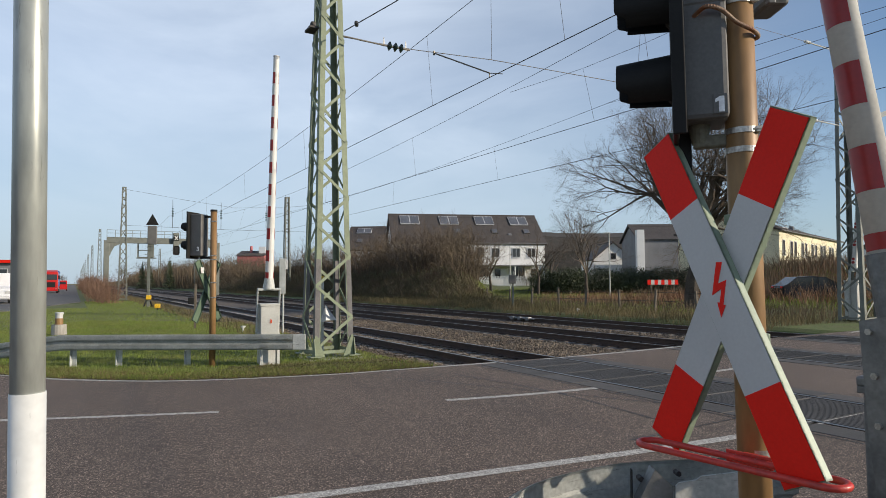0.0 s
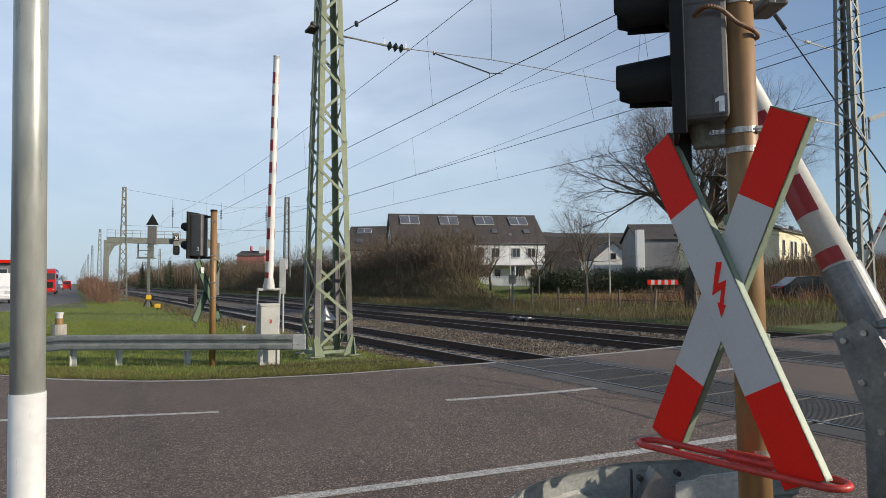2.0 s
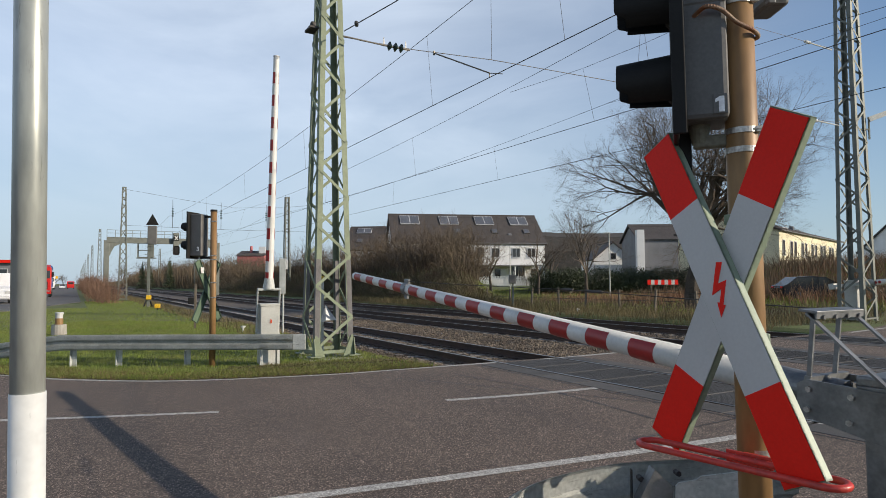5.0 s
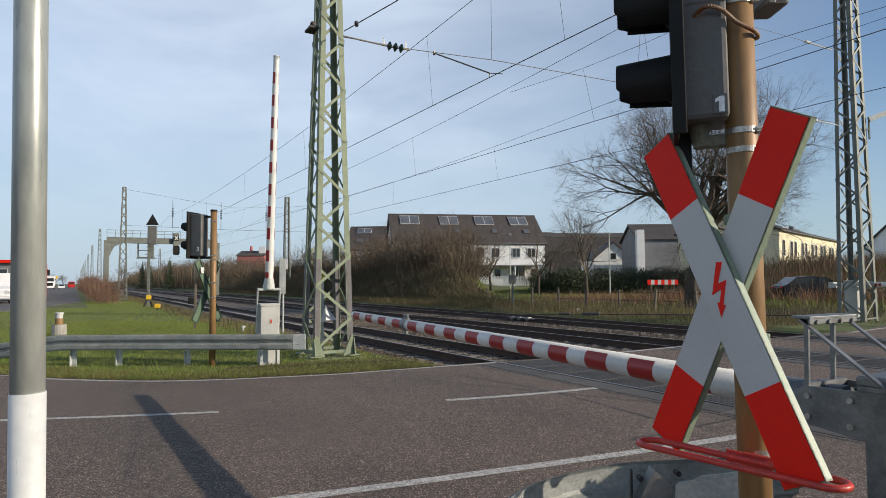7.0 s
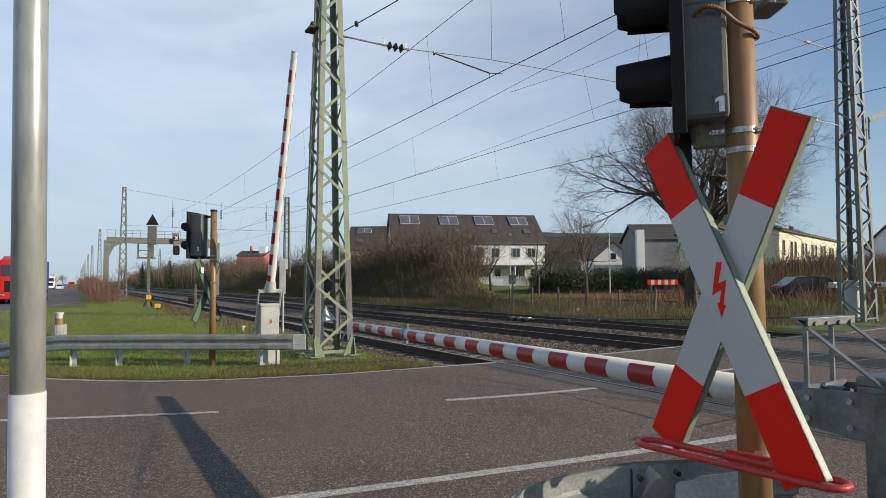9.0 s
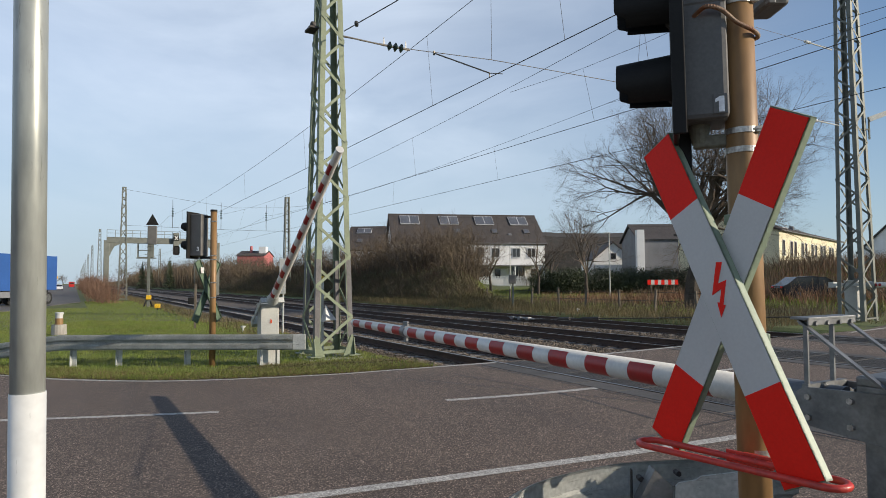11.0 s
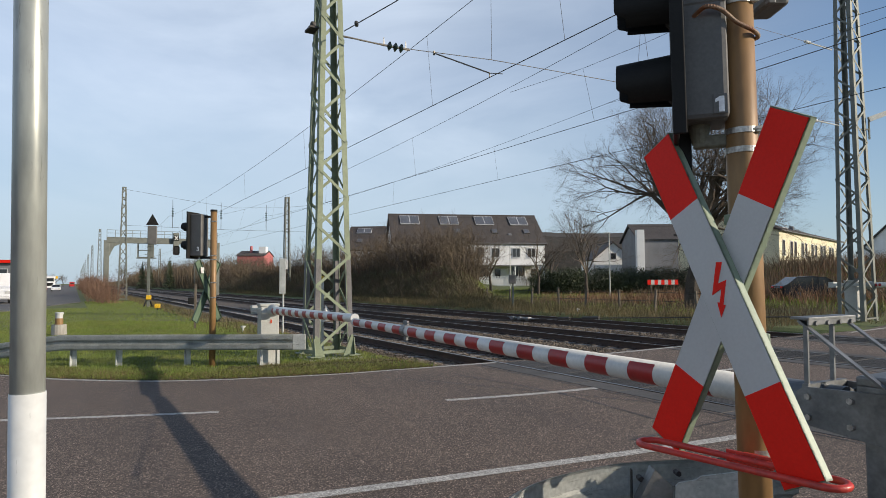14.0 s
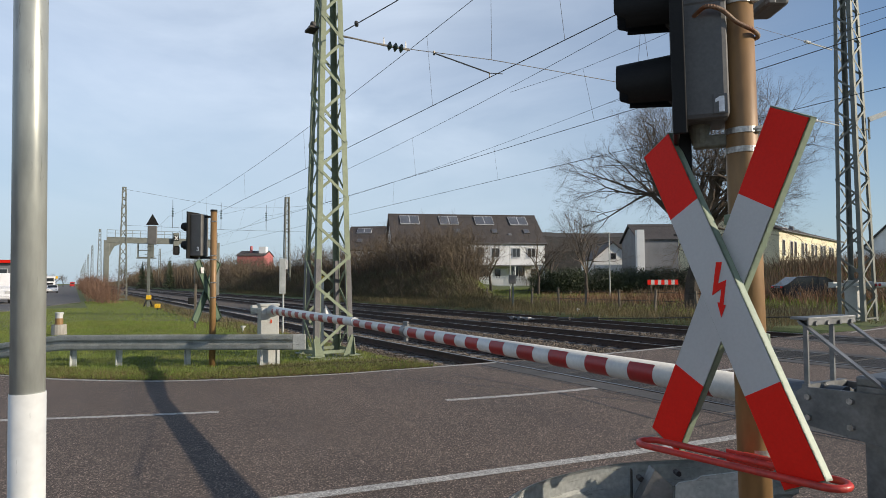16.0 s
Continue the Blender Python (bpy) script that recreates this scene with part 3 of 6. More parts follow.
def litter(name, n, where, size, material, label, category, seed):
    """Flat curled scraps lying on the ground; one mesh."""
    rng = np.random.default_rng(seed)
    xy, z = where(rng, n)
    n = len(xy)
    c = np.stack([xy[:, 0], xy[:, 1], z + rng.uniform(0.0, 0.03, n)], -1)
    e1 = rng.normal(0, size, (n, 3)) * np.array([1, 1, 0.45])
    e2 = rng.normal(0, size, (n, 3)) * np.array([1, 1, 0.45])
    v = np.stack([c - e1, c + e2, c + e1, c - e2], 1).reshape(-1, 3)
    return tagged(mesh(name, v.tolist(), np.arange(4 * n).reshape(-1, 4).tolist(), material), label, category, kind="stuff")


litter("fallen_leaves", 9000, lambda rng, n: verge(rng, n, -9.0, 2.0, 0.9, 1.4, -0.05), 0.016, RUSSET, "dead brown leaves along the road edge", "leaves", 51)
litter("soil_crumbs", 7000, lambda rng, n: verge(rng, n, -9.0, 2.2, 0.35, 1.3, -0.10), 0.014, BARK, "dark soil crumbs along the road edge", "soil", 52)
litter("low_weeds", 9000, lambda rng, n: verge(rng, n, -4.2, 2.2, 1.6, 1.2, 0.0), 0.022, OLIVE_LEAF, "low olive weeds round the mast's foot", "weeds", 53)
blades("edge_grass", 9000, lambda rng, n: verge(rng, n, -3.6, 2.2, 1.9, 1.2, 0.0), 0.03, 0.10, 0.012, DRY, "dry brownish grass round the mast's foot", 54, 0.8)


def strip(p0, p1, s0, s1):
    def where(rng, n):
        p = rng.uniform(p0, p1, n)
        s = rng.uniform(s0, s1, n)
        c, d = math.cos(radians(TURN)), math.sin(radians(TURN))
        return np.stack([p * c - s * d, p * d + s * c], -1), ground_z(p, s)
    return where


blades("tall_grass", 22000, strip(20.7, 25.5, 13.5, 60), 0.12, 0.5, 0.02, DRY, "tall dry brown grass behind the tracks", 14, 0.3)
blades("weeds", 4500, strip(25, 33, 14, 42), 0.25, 0.8, 0.025, SCRUB, "brown dead weeds along the fence", 19, 0.2)
blades("russet_weeds", 12000, strip(34, 62, 8, 30), 0.3, 1.1, 0.05, RUSSET, "russet dead weeds below the yellow house", 21, 0.3)
blades("green_weeds", 9000, strip(32, 58, 8, 28), 0.1, 0.45, 0.09, BLADE, "low green weeds below the yellow house", 22, 0.7)
blades("russet_weeds", 3500, strip(31, 40, 24, 40), 0.3, 1.0, 0.04, RUSSET, "russet dead weeds before the hedge", 23, 0.3)
blades("tall_grass", 5000, strip(26, 34, 10, 36), 0.1, 0.3, 0.025, DRY, "tall dry brown grass along the fence", 15, 0.25)
blades("meadow_grass", 44000, strip(26, 60, 20, 60), 0.10, 0.28, 0.05, BLADE, "green meadow grass behind the fence", 16)
blades("tall_grass", 9000, strip(20.8, 30, -12, 3), 0.12, 0.5, 0.025, DRY, "tall dry brown grass beside the road", 17, 0.3)
blades("tall_grass", 7000, strip(4.6, 6.2, 20, 90), 0.08, 0.3, 0.02, DRY, "dry grass at the foot of the track bed", 18, 0.3)


# ---- near things ----
def build_left_post():
    th = thing("steel_post", pose(-1.280, 2.0, 0, 0, -1.0, 0), "round grey steel post with a white sleeve at its foot", "post")
    part("pipe", rod(B(), (0, 0, 0), (0, 0, 4.6), 0.0482, n=40), POST_GREY, th, smooth=True)
    part("sleeve", rod(B(), (0, 0, 0), (0, 0, 1.31), 0.0508, n=40), SLEEVE, th, "white plastic sleeve", smooth=True)


build_left_post()

SIG = (1.19, 2.45)  # foot of the signal pole


def visor(bm, x, z, length=0.215, r=0.105):
    """A hood round a lens, open below, that points along -x."""
    n, th = 48, 0.007
    rows = []
    for i in range(n + 1):
        a = radians(-62 + 304 * i / n)
        k = 0.80 + 0.20 * smooth(-0.62, -0.34, math.sin(a))
        f = x - length * k
        rows.append([bm.verts.new((xx, rr * math.cos(a), z + rr * math.sin(a) - dz)) for xx, rr, dz in
                     ((x, r, 0), (f, r * 0.86, 0.003), (f, r * 0.86 - th, 0.003), (x, r - th, 0))])
    for a, b in zip(rows, rows[1:]):
        for j in range(4):
            bm.faces.new((a[j], b[j], b[(j + 1) % 4], a[(j + 1) % 4]))
    bm.faces.new(rows[0])
    bm.faces.new(rows[-1][::-1])
    bmesh.ops.recalc_face_normals(bm, faces=bm.faces)
    return bm


def clamp(th, z, r, name="pipe_clamp"):
    bm = rod(B(), (0, 0, z - 0.011), (0, 0, z + 0.011), r + 0.004, n=32)
    box(bm, r * 0.75, -r * 0.85, z, 0.03, 0.02, 0.024, 0.003)
    rod(bm, (r * 0.75 - 0.025, -r * 0.98, z), (r * 0.75 + 0.03, -r * 0.98, z), 0.005, n=8)
    return part(name, bm, BOLT, th, "bright steel hose clamp")


def build_signal():
    th = thing("crossing_signal", pose(*SIG, 0, 0, -0.5, 0), "dark level crossing signal on a brown steel pole", "signal", "crossing signals")
    part("pole", rod(B(), (0, 0, 0), (0, 0, 3.6), 0.059, n=40), POLE_BROWN, th, "brown painted steel pole", smooth=True)
    for z in (2.225, 2.15, 2.735):
        clamp(th, z, 0.059)
    bracket = box(B(), -0.11, 0, 2.198, 0.17, 0.05, 0.05, 0.008)
    rod(bracket, (-0.17, 0, 2.19), (-0.17, 0, 2.275), 0.030, 0.046, n=16)
    m = pose(0.02, 0, 0, 0, 0, -20)
    part("bracket", bracket, OLIVE, th, "olive cast bracket", m=m)
    body = box(B(), -0.155, 0, 2.765, 0.18, 0.24, 1.0, 0.02)
    head = part("signal_head", body, DARKGREY, th, "dark grey signal housing", m=m)
    part("cover", box(B(), -0.158, 0, 2.86, 0.186, 0.246, 0.30, 0.012), DARKGREY, head)
    rim = box(B(), -0.258, 0, 2.78, 0.022, 0.40, 1.16, 0.008)
    for y in (-0.195, 0.195):
        box(rim, -0.245, y, 2.78, 0.05, 0.012, 1.16, 0.004)
    part("backboard", rim, BLACK, head, "black backboard")
    for z in (2.460, 2.775, 3.09):
        part("visor", visor(B(), -0.266, z), BLACK, head, "black visor", smooth=False)
        part("lens", rod(B(), (-0.27, 0, z), (-0.285, 0, z), 0.095, 0.08, n=24), BLACK, head, "unlit dark lens")
    part("plug", box(B(), -0.225, 0.06, 2.17, 0.05, 0.06, 0.17, 0.006), BLACK, head, "black cable entry")
    part("digit_backing", box(B(), -0.098, -0.122, 2.318, 0.052, 0.006, 0.076, 0.002), DARKGREY, head)
    one = [(-0.009, -0.030), (0.011, -0.030), (0.011, 0.030), (-0.004, 0.030), (-0.021, 0.020), (-0.021, 0.007), (-0.009, 0.013)]
    part("digit", prism(B(), one, 0, 0.002, pose(-0.095, -0.1252, 2.316, 90, 0, 0)), DIGIT_WHITE, head, "white digit 1")
    pts = [(-0.19, -0.045, 2.67), (-0.165, -0.10, 2.685), (-0.11, -0.105, 2.672), (-0.045, -0.088, 2.63), (0.025, -0.074, 2.602), (0.066, -0.028, 2.595), (0.073, 0.03, 2.605)]
    v = curve3(pts)
    bm = tube(B(), v, 0.0085, 10)
    for i in range(0, len(v) - 1, 1):
        d = (Vector(v[i + 1]) - Vector(v[i])).normalized() * 0.0015
        rod(bm, Vector(v[i]) - d, Vector(v[i]) + d, 0.0090, n=10)
    part("cable_hose", bm, HOSE, th, "rusty corrugated cable hose", smooth=True)
    for z in (1.79, 1.42):
        part("sign_bracket", box(B(), 0.03, -0.02, z, 0.05, 0.07, 0.05, 0.006), GREEN_BACK, th, "sage green sign bracket")
    side = box(B(), 0.16, 0.07, 2.98, 0.10, 0.17, 0.50, 0.02)
    box(side, 0.13, -0.01, 2.80, 0.03, 0.03, 0.14, 0.004)
    part("rear_box", side, DARKGREY, th, "dark grey housing behind the pole")


def curve3(pts, n=6):
    v = [Vector(p) for p in pts]
    out = []
    for i in range(len(v) - 1):
        a, b, c, d = v[max(i - 1, 0)], v[i], v[i + 1], v[min(i + 2, len(v) - 1)]
        for k in range(n):
            t = k / n
            out.append(0.5 * (2 * b + (c - a) * t + (2 * a - 5 * b + 4 * c - d) * t * t + (3 * b - a - 3 * c + d) * t ** 3))
    return out + [v[-1]]


build_signal()


def cross_bar(th, angle, y, front, back, deep=0.032, shift=0.0):
    """One bar of the sign, 1.4 m long, leaning by angle in the plane x, z of its thing."""
    L, w = 1.39, 0.165
    m = pose(shift, y, 0, 0, angle, 0)
    prof = prism(B(), [(-w / 2, -L / 2), (w / 2, -L / 2), (w / 2, L / 2), (-w / 2, L / 2)], -deep, 0.0, pose(0, 0, 0, 90, 0, 0))
    bm = B()
    box(bm, 0, 0.003, 0, w, 0.006, L)
    for x in (-w / 2 + 0.003, w / 2 - 0.003):
        box(bm, x, deep / 2, 0, 0.006, deep, L)
    for z in (-L / 2 + 0.003, L / 2 - 0.003):
        box(bm, 0, deep / 2, z, w, deep, 0.006)
    prof.free()
    b = part("bar", bm, back, th, "sage green folded sheet metal bar", m=m)
    if front:
        part("white_face", box(B(), 0, -0.0015, 0, w - 0.006, 0.003, L - 0.65, 0.0), WHITE, b, "white reflective sheet")
        for s in (-1, 1):
            part("red_face", box(B(), 0, -0.0015, s * (L / 2 - 0.165), w - 0.006, 0.003, 0.32), RED, b, "red reflective sheet")
    return b


def build_cross():
    th = thing("level_crossing_sign", pose(1.055, 2.40, 1.60, 0, 0, -65.6) @ pose(0, 0, 0, 0, 0.4, 0), "red and white St Andrew's cross sign with a red arrow", "crossing sign", "crossing signs")
    a = cross_bar(th, -27.3, -0.035, True, GREEN_BACK, shift=0.024)
    cross_bar(th, 26.2, 0.002, True, GREEN_BACK, shift=-0.008)
    arrow = [(-0.011, 0.105), (0.0155, 0.105), (-0.0045, 0.025), (0.033, 0.039), (0.018, -0.053), (0.029, -0.053), (0.0067, -0.101), (-0.009, -0.045), (0.002, -0.045), (0.011, 0.006), (-0.033, -0.02)]
    part("arrow", prism(B(), arrow, 0, 0.0015, pose(0.022, -0.0385, 0.01, 90, 0, 0)), RED, th, "red lightning arrow")
    for z in (0.28, -0.16):
        part("mounting_bracket", box(B(), 0.0, 0.075, z, 0.05, 0.06, 0.04, 0.004), GREEN_BACK, th)


build_cross()


def build_hoop():
    a, b = Vector((0.80, 2.60)), Vector((1.258, 2.005))
    mid, u = (a + b) / 2, (b - a).normalized()
    ang = math.degrees(math.atan2(u.y, u.x))
    th = thing("guard_hoop", pose(mid.x, mid.y, 1.0, 0, 0, ang), "red coated steel hoop that guards the sign's foot", "guard hoop")
    hl, hw = (b - a).length / 2, 0.055
    pts = [(-hl + hw + (2 * hl - 2 * hw) * i / 12, -hw, 0) for i in range(13)]
    pts += [(hl - hw + hw * math.sin(t), -hw * math.cos(t), 0) for t in np.linspace(0.35, 2.8, 7)]
    pts += [(hl - hw - (2 * hl - 2 * hw) * i / 12, hw, 0) for i in range(13)]
    pts += [(-hl + hw - hw * math.sin(t), hw * math.cos(t), 0) for t in np.linspace(0.35, 2.8, 7)]
    part("tube", tube(B(), pts, 0.0125, 12, closed=True), HOOP_RED, th, smooth=True)
    bm = box(B(), 0.03, hw + 0.012, 0.0, 0.17, 0.008, 0.045, 0.002)
    box(bm, 0.02, hw + 0.05, 0.0, 0.09, 0.07, 0.012, 0.002)
    part("flat_bracket", bm, HOOP_RED, th)
    for x in (-0.02, 0.06):
        part("bracket_bolt", rod(B(), (x, hw - 0.006, 0.0), (x, hw + 0.02, 0.0), 0.012, n=6), BOLT, th)
    bm = rod(B(), (0.0, 0, -0.012), (0.0, 0, 0.012), 0.063, n=32)
    lx = Vector((SIG[0], SIG[1])) - mid
    v = (u.x * lx.x + u.y * lx.y, -u.y * lx.x + u.x * lx.y)
    part("pole_clamp", bm, BOLT, th, "bright steel clamp on the pole", m=pose(v[0], v[1], 0))


build_hoop()

W_BEAM = [(0.045, 0.155), (0.06, 0.15), (0.078, 0.13), (0.082, 0.11), (0.082, 0.06), (0.074, 0.045), (0.03, 0.018), (0.03, -0.018), (0.074, -0.045), (0.082, -0.06), (0.082, -0.11), (0.078, -0.13), (0.06, -0.15), (0.045, -0.155)]


def beam(th, pts, flip=1, material=None, name="beam"):
    bm = sweep(B(), [(flip * x, z) for x, z in W_BEAM], pts)
    ret = bmesh.ops.solidify(bm, geom=bm.faces[:], thickness=0.004)
    return part(name, bm, material or GALV_OLD, th, smooth=False)


def build_near_guardrail():
    th = thing("guard_rail", pose(0, 0, 0), "curved galvanised steel guard rail end behind the signal pole", "guard rail", "guard rails")
    pts = [Vector((x, y, 0.665)) for x, y in curve([(0.22, 2.28), (0.325, 2.50), (0.50, 2.69), (0.78, 2.86), (0.98, 2.91)], 6)]
    beam(th, pts, -1, GALV_OLD)
    beam(th, [Vector((0.94, 2.895, 0.668)), Vector((1.38, 2.945, 0.668)), Vector((1.66, 2.98, 0.668))], -1, GALV_OLD, "beam")
    bm = box(B(), 0.86, 3.03, 0.38, 0.10, 0.05, 0.76, 0.004)
    part("post", bm, GALV, th)
    wedge = [(0.834, 0.45), (0.834, 0.70), (0.905, 0.835), (0.981, 0.765), (0.981, 0.45)]
    part("spacer", prism(B(), wedge, -2.84, -2.765, pose(0, 0, 0, 90, 0, 0)), GALV, th, "folded galvanised spacer")
    plate = [(0.985, 0.45), (0.985, 0.772), (1.0, 0.786), (1.075, 0.797), (1.095, 0.812), (1.40, 0.846), (1.40, 0.45)]
    part("end_plate", prism(B(), plate, -2.752, -2.744, pose(0, 0, 0, 90, 0, 0)), GALV_OLD, th, "flat galvanised plate with a stepped top edge")
    part("joint", box(B(), 0.822, 2.83, 0.68, 0.006, 0.02, 0.28), SEAM, th, "dark overlap joint")
    for x, y, z in ((0.865, 2.835, 0.775), (1.045, 2.875, 0.785)):
        part("bolt", rod(B(), (x, y - 0.008, z), (x, y + 0.03, z), 0.013, n=6), WIRE, th, "dark bolt")


build_near_guardrail()


# ---- barriers ----
def boom_rows(rows, m):
    return [(t, m @ pose(0, 0, 0, 0, -a, 0)) for t, a in rows]


def band_tube(bm, x0, x1, r0, r1, n=28):
    return rod(bm, (x0, 0, 0), (x1, 0, 0), r0, r1, n=n)


def band_arc(bm, x0, x1, r0, r1, arcs, n=12):
    """A painted band on the flanks of the boom, between angles counted from its top."""
    for lo, hi in arcs:
        rows = []
        for i in range(n + 1):
            a = radians(lo + (hi - lo) * i / n)
            rows.append([bm.verts.new((x, r * math.sin(a), r * math.cos(a))) for x, r in ((x0, r0), (x1, r1))])
        for u, v in zip(rows, rows[1:]):
            bm.faces.new((u[0], u[1], v[1], v[0]))
    bmesh.ops.recalc_face_normals(bm, faces=bm.faces)
    return bm


def build_near_barrier():
    """The boom points along +x of its thing."""
    th = thing("boom_barrier", pose(2.053, 2.761, 0, 0, 0, 90 + 29.6), "galvanised barrier machine with a long red and white boom", "barrier", "boom barriers")
    bm = box(B(), -0.06, 0, 0.59, 0.44, 0.28, 1.18, 0.012)
    cab = part("drive_cabinet", bm, GALV, th, "galvanised steel drive cabinet")
    part("cabinet_lid", box(B(), -0.06, 0, 1.195, 0.48, 0.31, 0.05, 0.012), GALV, cab)
    part("cabinet_door", box(B(), -0.10, 0.142, 0.52, 0.30, 0.012, 0.62, 0.004), GALV, cab)
    part("lid_lip", box(B(), -0.06, 0.150, 1.160, 0.47, 0.012, 0.03, 0.003), GALV, cab)
    part("door_hinge", rod(B(), (0.055, 0.15, 0.30), (0.055, 0.15, 0.38), 0.009, n=8), BOLT, cab)
    part("door_hinge", rod(B(), (0.055, 0.15, 0.66), (0.055, 0.15, 0.74), 0.009, n=8), BOLT, cab)
    part("cabinet_base", box(B(), -0.06, 0, 0.06, 0.60, 0.46, 0.12, 0.01), CONCRETE, cab)
    boom = part("boom", band_tube(B(), 0.72, 6.56, 0.078, 0.050, 32), BOOM_WHITE, th, "long tapered white boom with red bands", smooth=True)
    r = lambda x: 0.078 + (x - 0.72) / 5.84 * -0.028 + 0.0016
    for k in range(-2, 13):
        x0 = max(1.412 + 0.405 * k, 0.735)
        x1 = min(1.622 + 0.405 * k, 6.55)
        if x1 > x0:
            part("red_band", band_arc(B(), x0, x1, r(x0), r(x1), ((38, 178), (182, 322))), BOOM_RED, boom, "red band", smooth=True)
    bm = band_tube(B(), 0.30, 0.72, 0.088, 0.088, 32)
    part("socket", bm, GALV, boom, "galvanised socket", smooth=False)
    for y in (-0.17, 0.17):
        bm = prism(B(), [(-0.50, -0.15), (-0.05, -0.13), (0.43, -0.085), (0.44, 0.06), (0.40, 0.088), (-0.50, 0.13)], -0.008, 0.008, pose(0, y, 0, 90, 0, 0))
        pl = part("side_plate", bm, GALV, boom, "thick galvanised side plate")
        for x, z in ((0.38, 0.045), (0.38, -0.05), (0.19, 0.055), (0.19, -0.06), (-0.02, 0.06), (-0.02, -0.08)):
            part("bolt", rod(B(), (x, y - 0.022, z), (x, y + 0.022, z), 0.015, n=6), BOLT, pl)
    bm = box(B(), 0.40, 0, 0.085, 0.03, 0.33, 0.03)
    box(bm, 0.33, 0, -0.01, 0.02, 0.33, 0.15)
    part("cross_plate", bm, GALV, boom)
    part("counterweight", box(B(), -0.62, 0, 0, 0.30, 0.36, 0.30, 0.02), GALV, boom)
    X, ZT = 0.40, 0.41
    part("frame_bar", box(B(), X, 0, ZT, 0.09, 0.40, 0.012, 0.002), GALV, boom)
    bm = box(B(), X - 0.04, 0, ZT - 0.016, 0.008, 0.40, 0.028)
    for y in (-0.15, -0.05, 0.05, 0.15):
        rod(bm, (X - 0.055, y, ZT - 0.022), (X + 0.03, y, ZT - 0.022), 0.011, n=6)
    part("frame_lip", bm, GALV, boom)
    for y in (-0.068, 0.15):
        part("frame_leg", bar(B(), (X, y, 0.08), (X, y, ZT), 0.021, 0.012, (1, 0, 0)), GALV, boom)
    for y in (-0.185, 0.185):
        part("frame_strut", bar(B(), (X + 0.01, y, ZT - 0.01), (-0.05, y, 0.06), 0.03, 0.010, (0, 1, 0)), GALV, boom)
    bm = tube(B(), [(X + 0.02, 0, ZT), (1.98, 0, 0.314), (2.35, 0, 0.291), (3.6, 0, 0.19), (5.0, 0, 0.085)], 0.0035, 6)
    rod(bm, (1.95, 0, 0.317), (2.12, 0, 0.306), 0.011, n=8)
    rod(bm, (2.26, 0, 0.297), (2.38, 0, 0.289), 0.011, n=8)
    part("stay_cable", bm, WIRE, boom, "dark steel stay cable")
    bm = band_tube(B(), 4.96, 5.05, 0.067, 0.067, 24)
    box(bm, 5.005, 0, 0.085, 0.10, 0.03, 0.05, 0.004)
    box(bm, 5.005, 0, -0.085, 0.06, 0.03, 0.05, 0.004)
    part("boom_clamp", bm, GALV, boom, "galvanised clamp")
    return boom


near_boom = build_near_barrier()


def build_far_barrier(m, length, group, period=0.45, bands=10, dotted=False, label=""):
    th = thing("boom_barrier", m, label or "pale grey barrier cabinet with a red and white boom", "barrier", group)
    bm = box(B(), 0, 0, 0.58, 0.34, 0.36, 1.2, 0.01)
    box(bm, 0, 0, 1.19, 0.38, 0.40, 0.05, 0.01)
    cab = part("cabinet", bm, PALE_GREY, th, "pale grey steel cabinet")
    part("cabinet_door", box(B(), 0, 0.183, 0.66, 0.28, 0.014, 0.9, 0.004), PALE_GREY, cab)
    for y in (-0.17, 0.17):
        part("foot_angle", box(B(), 0.18, y, 0.14, 0.03, 0.06, 0.36, 0.004), GALV_OLD, cab)
    boom = part("boom", band_tube(B(), 0.50, length, 0.085, 0.058, 24), BOOM_WHITE, th, "white tapered boom with red bands", smooth=False)
    boom.matrix_basis = pose(0, 0, 1.08)
    r = lambda x: 0.085 + (x - 0.5) / (length - 0.5) * -0.027 + 0.002
    if dotted:
        x = 0.7
        while x < length - 0.3:
            for o in (0, 0.11):
                part("reflector", rod(B(), (x + o, -r(x) - 0.002, 0.0), (x + o, r(x) + 0.002, 0.0), 0.045, n=10), BOOM_RED, boom, "round red reflector")
            x += 0.55
    else:
        for k in range(bands):
            x0 = 0.56 + period * k
            x1 = min(x0 + period / 2, length - 0.03)
            part("red_band", band_arc(B(), x0, x1, r(x0), r(x1), ((22, 126), (202, 306))), BOOM_RED, boom, "red band", smooth=True)
    part("tip_cap", band_tube(B(), length - 0.01, length + 0.012, 0.064, 0.062, 20), WHITE, boom, "white end cap")
    part("socket", band_tube(B(), 0.44, 0.66, 0.125, 0.09, 20), GALV_OLD, boom, "conical socket")
    for y in (-0.225, 0.225):
        pl = part("side_plate", box(B(), -0.08, y, 0, 1.05, 0.02, 0.085, 0.004), GALV_OLD, boom, "galvanised side plate")
        for x in (-0.45, -0.2, 0.1, 0.36):
            part("bolt", rod(B(), (x, y - 0.02, 0.0), (x, y + 0.02, 0.0), 0.014, n=6), BOLT, pl)
    part("yoke", box(B(), 0.43, 0, 0, 0.04, 0.46, 0.11, 0.004), GALV_OLD, boom)
    part("counterweight", box(B(), -0.54, 0, 0, 0.16, 0.46, 0.18, 0.006), GALV_OLD, boom)
    return th, boom


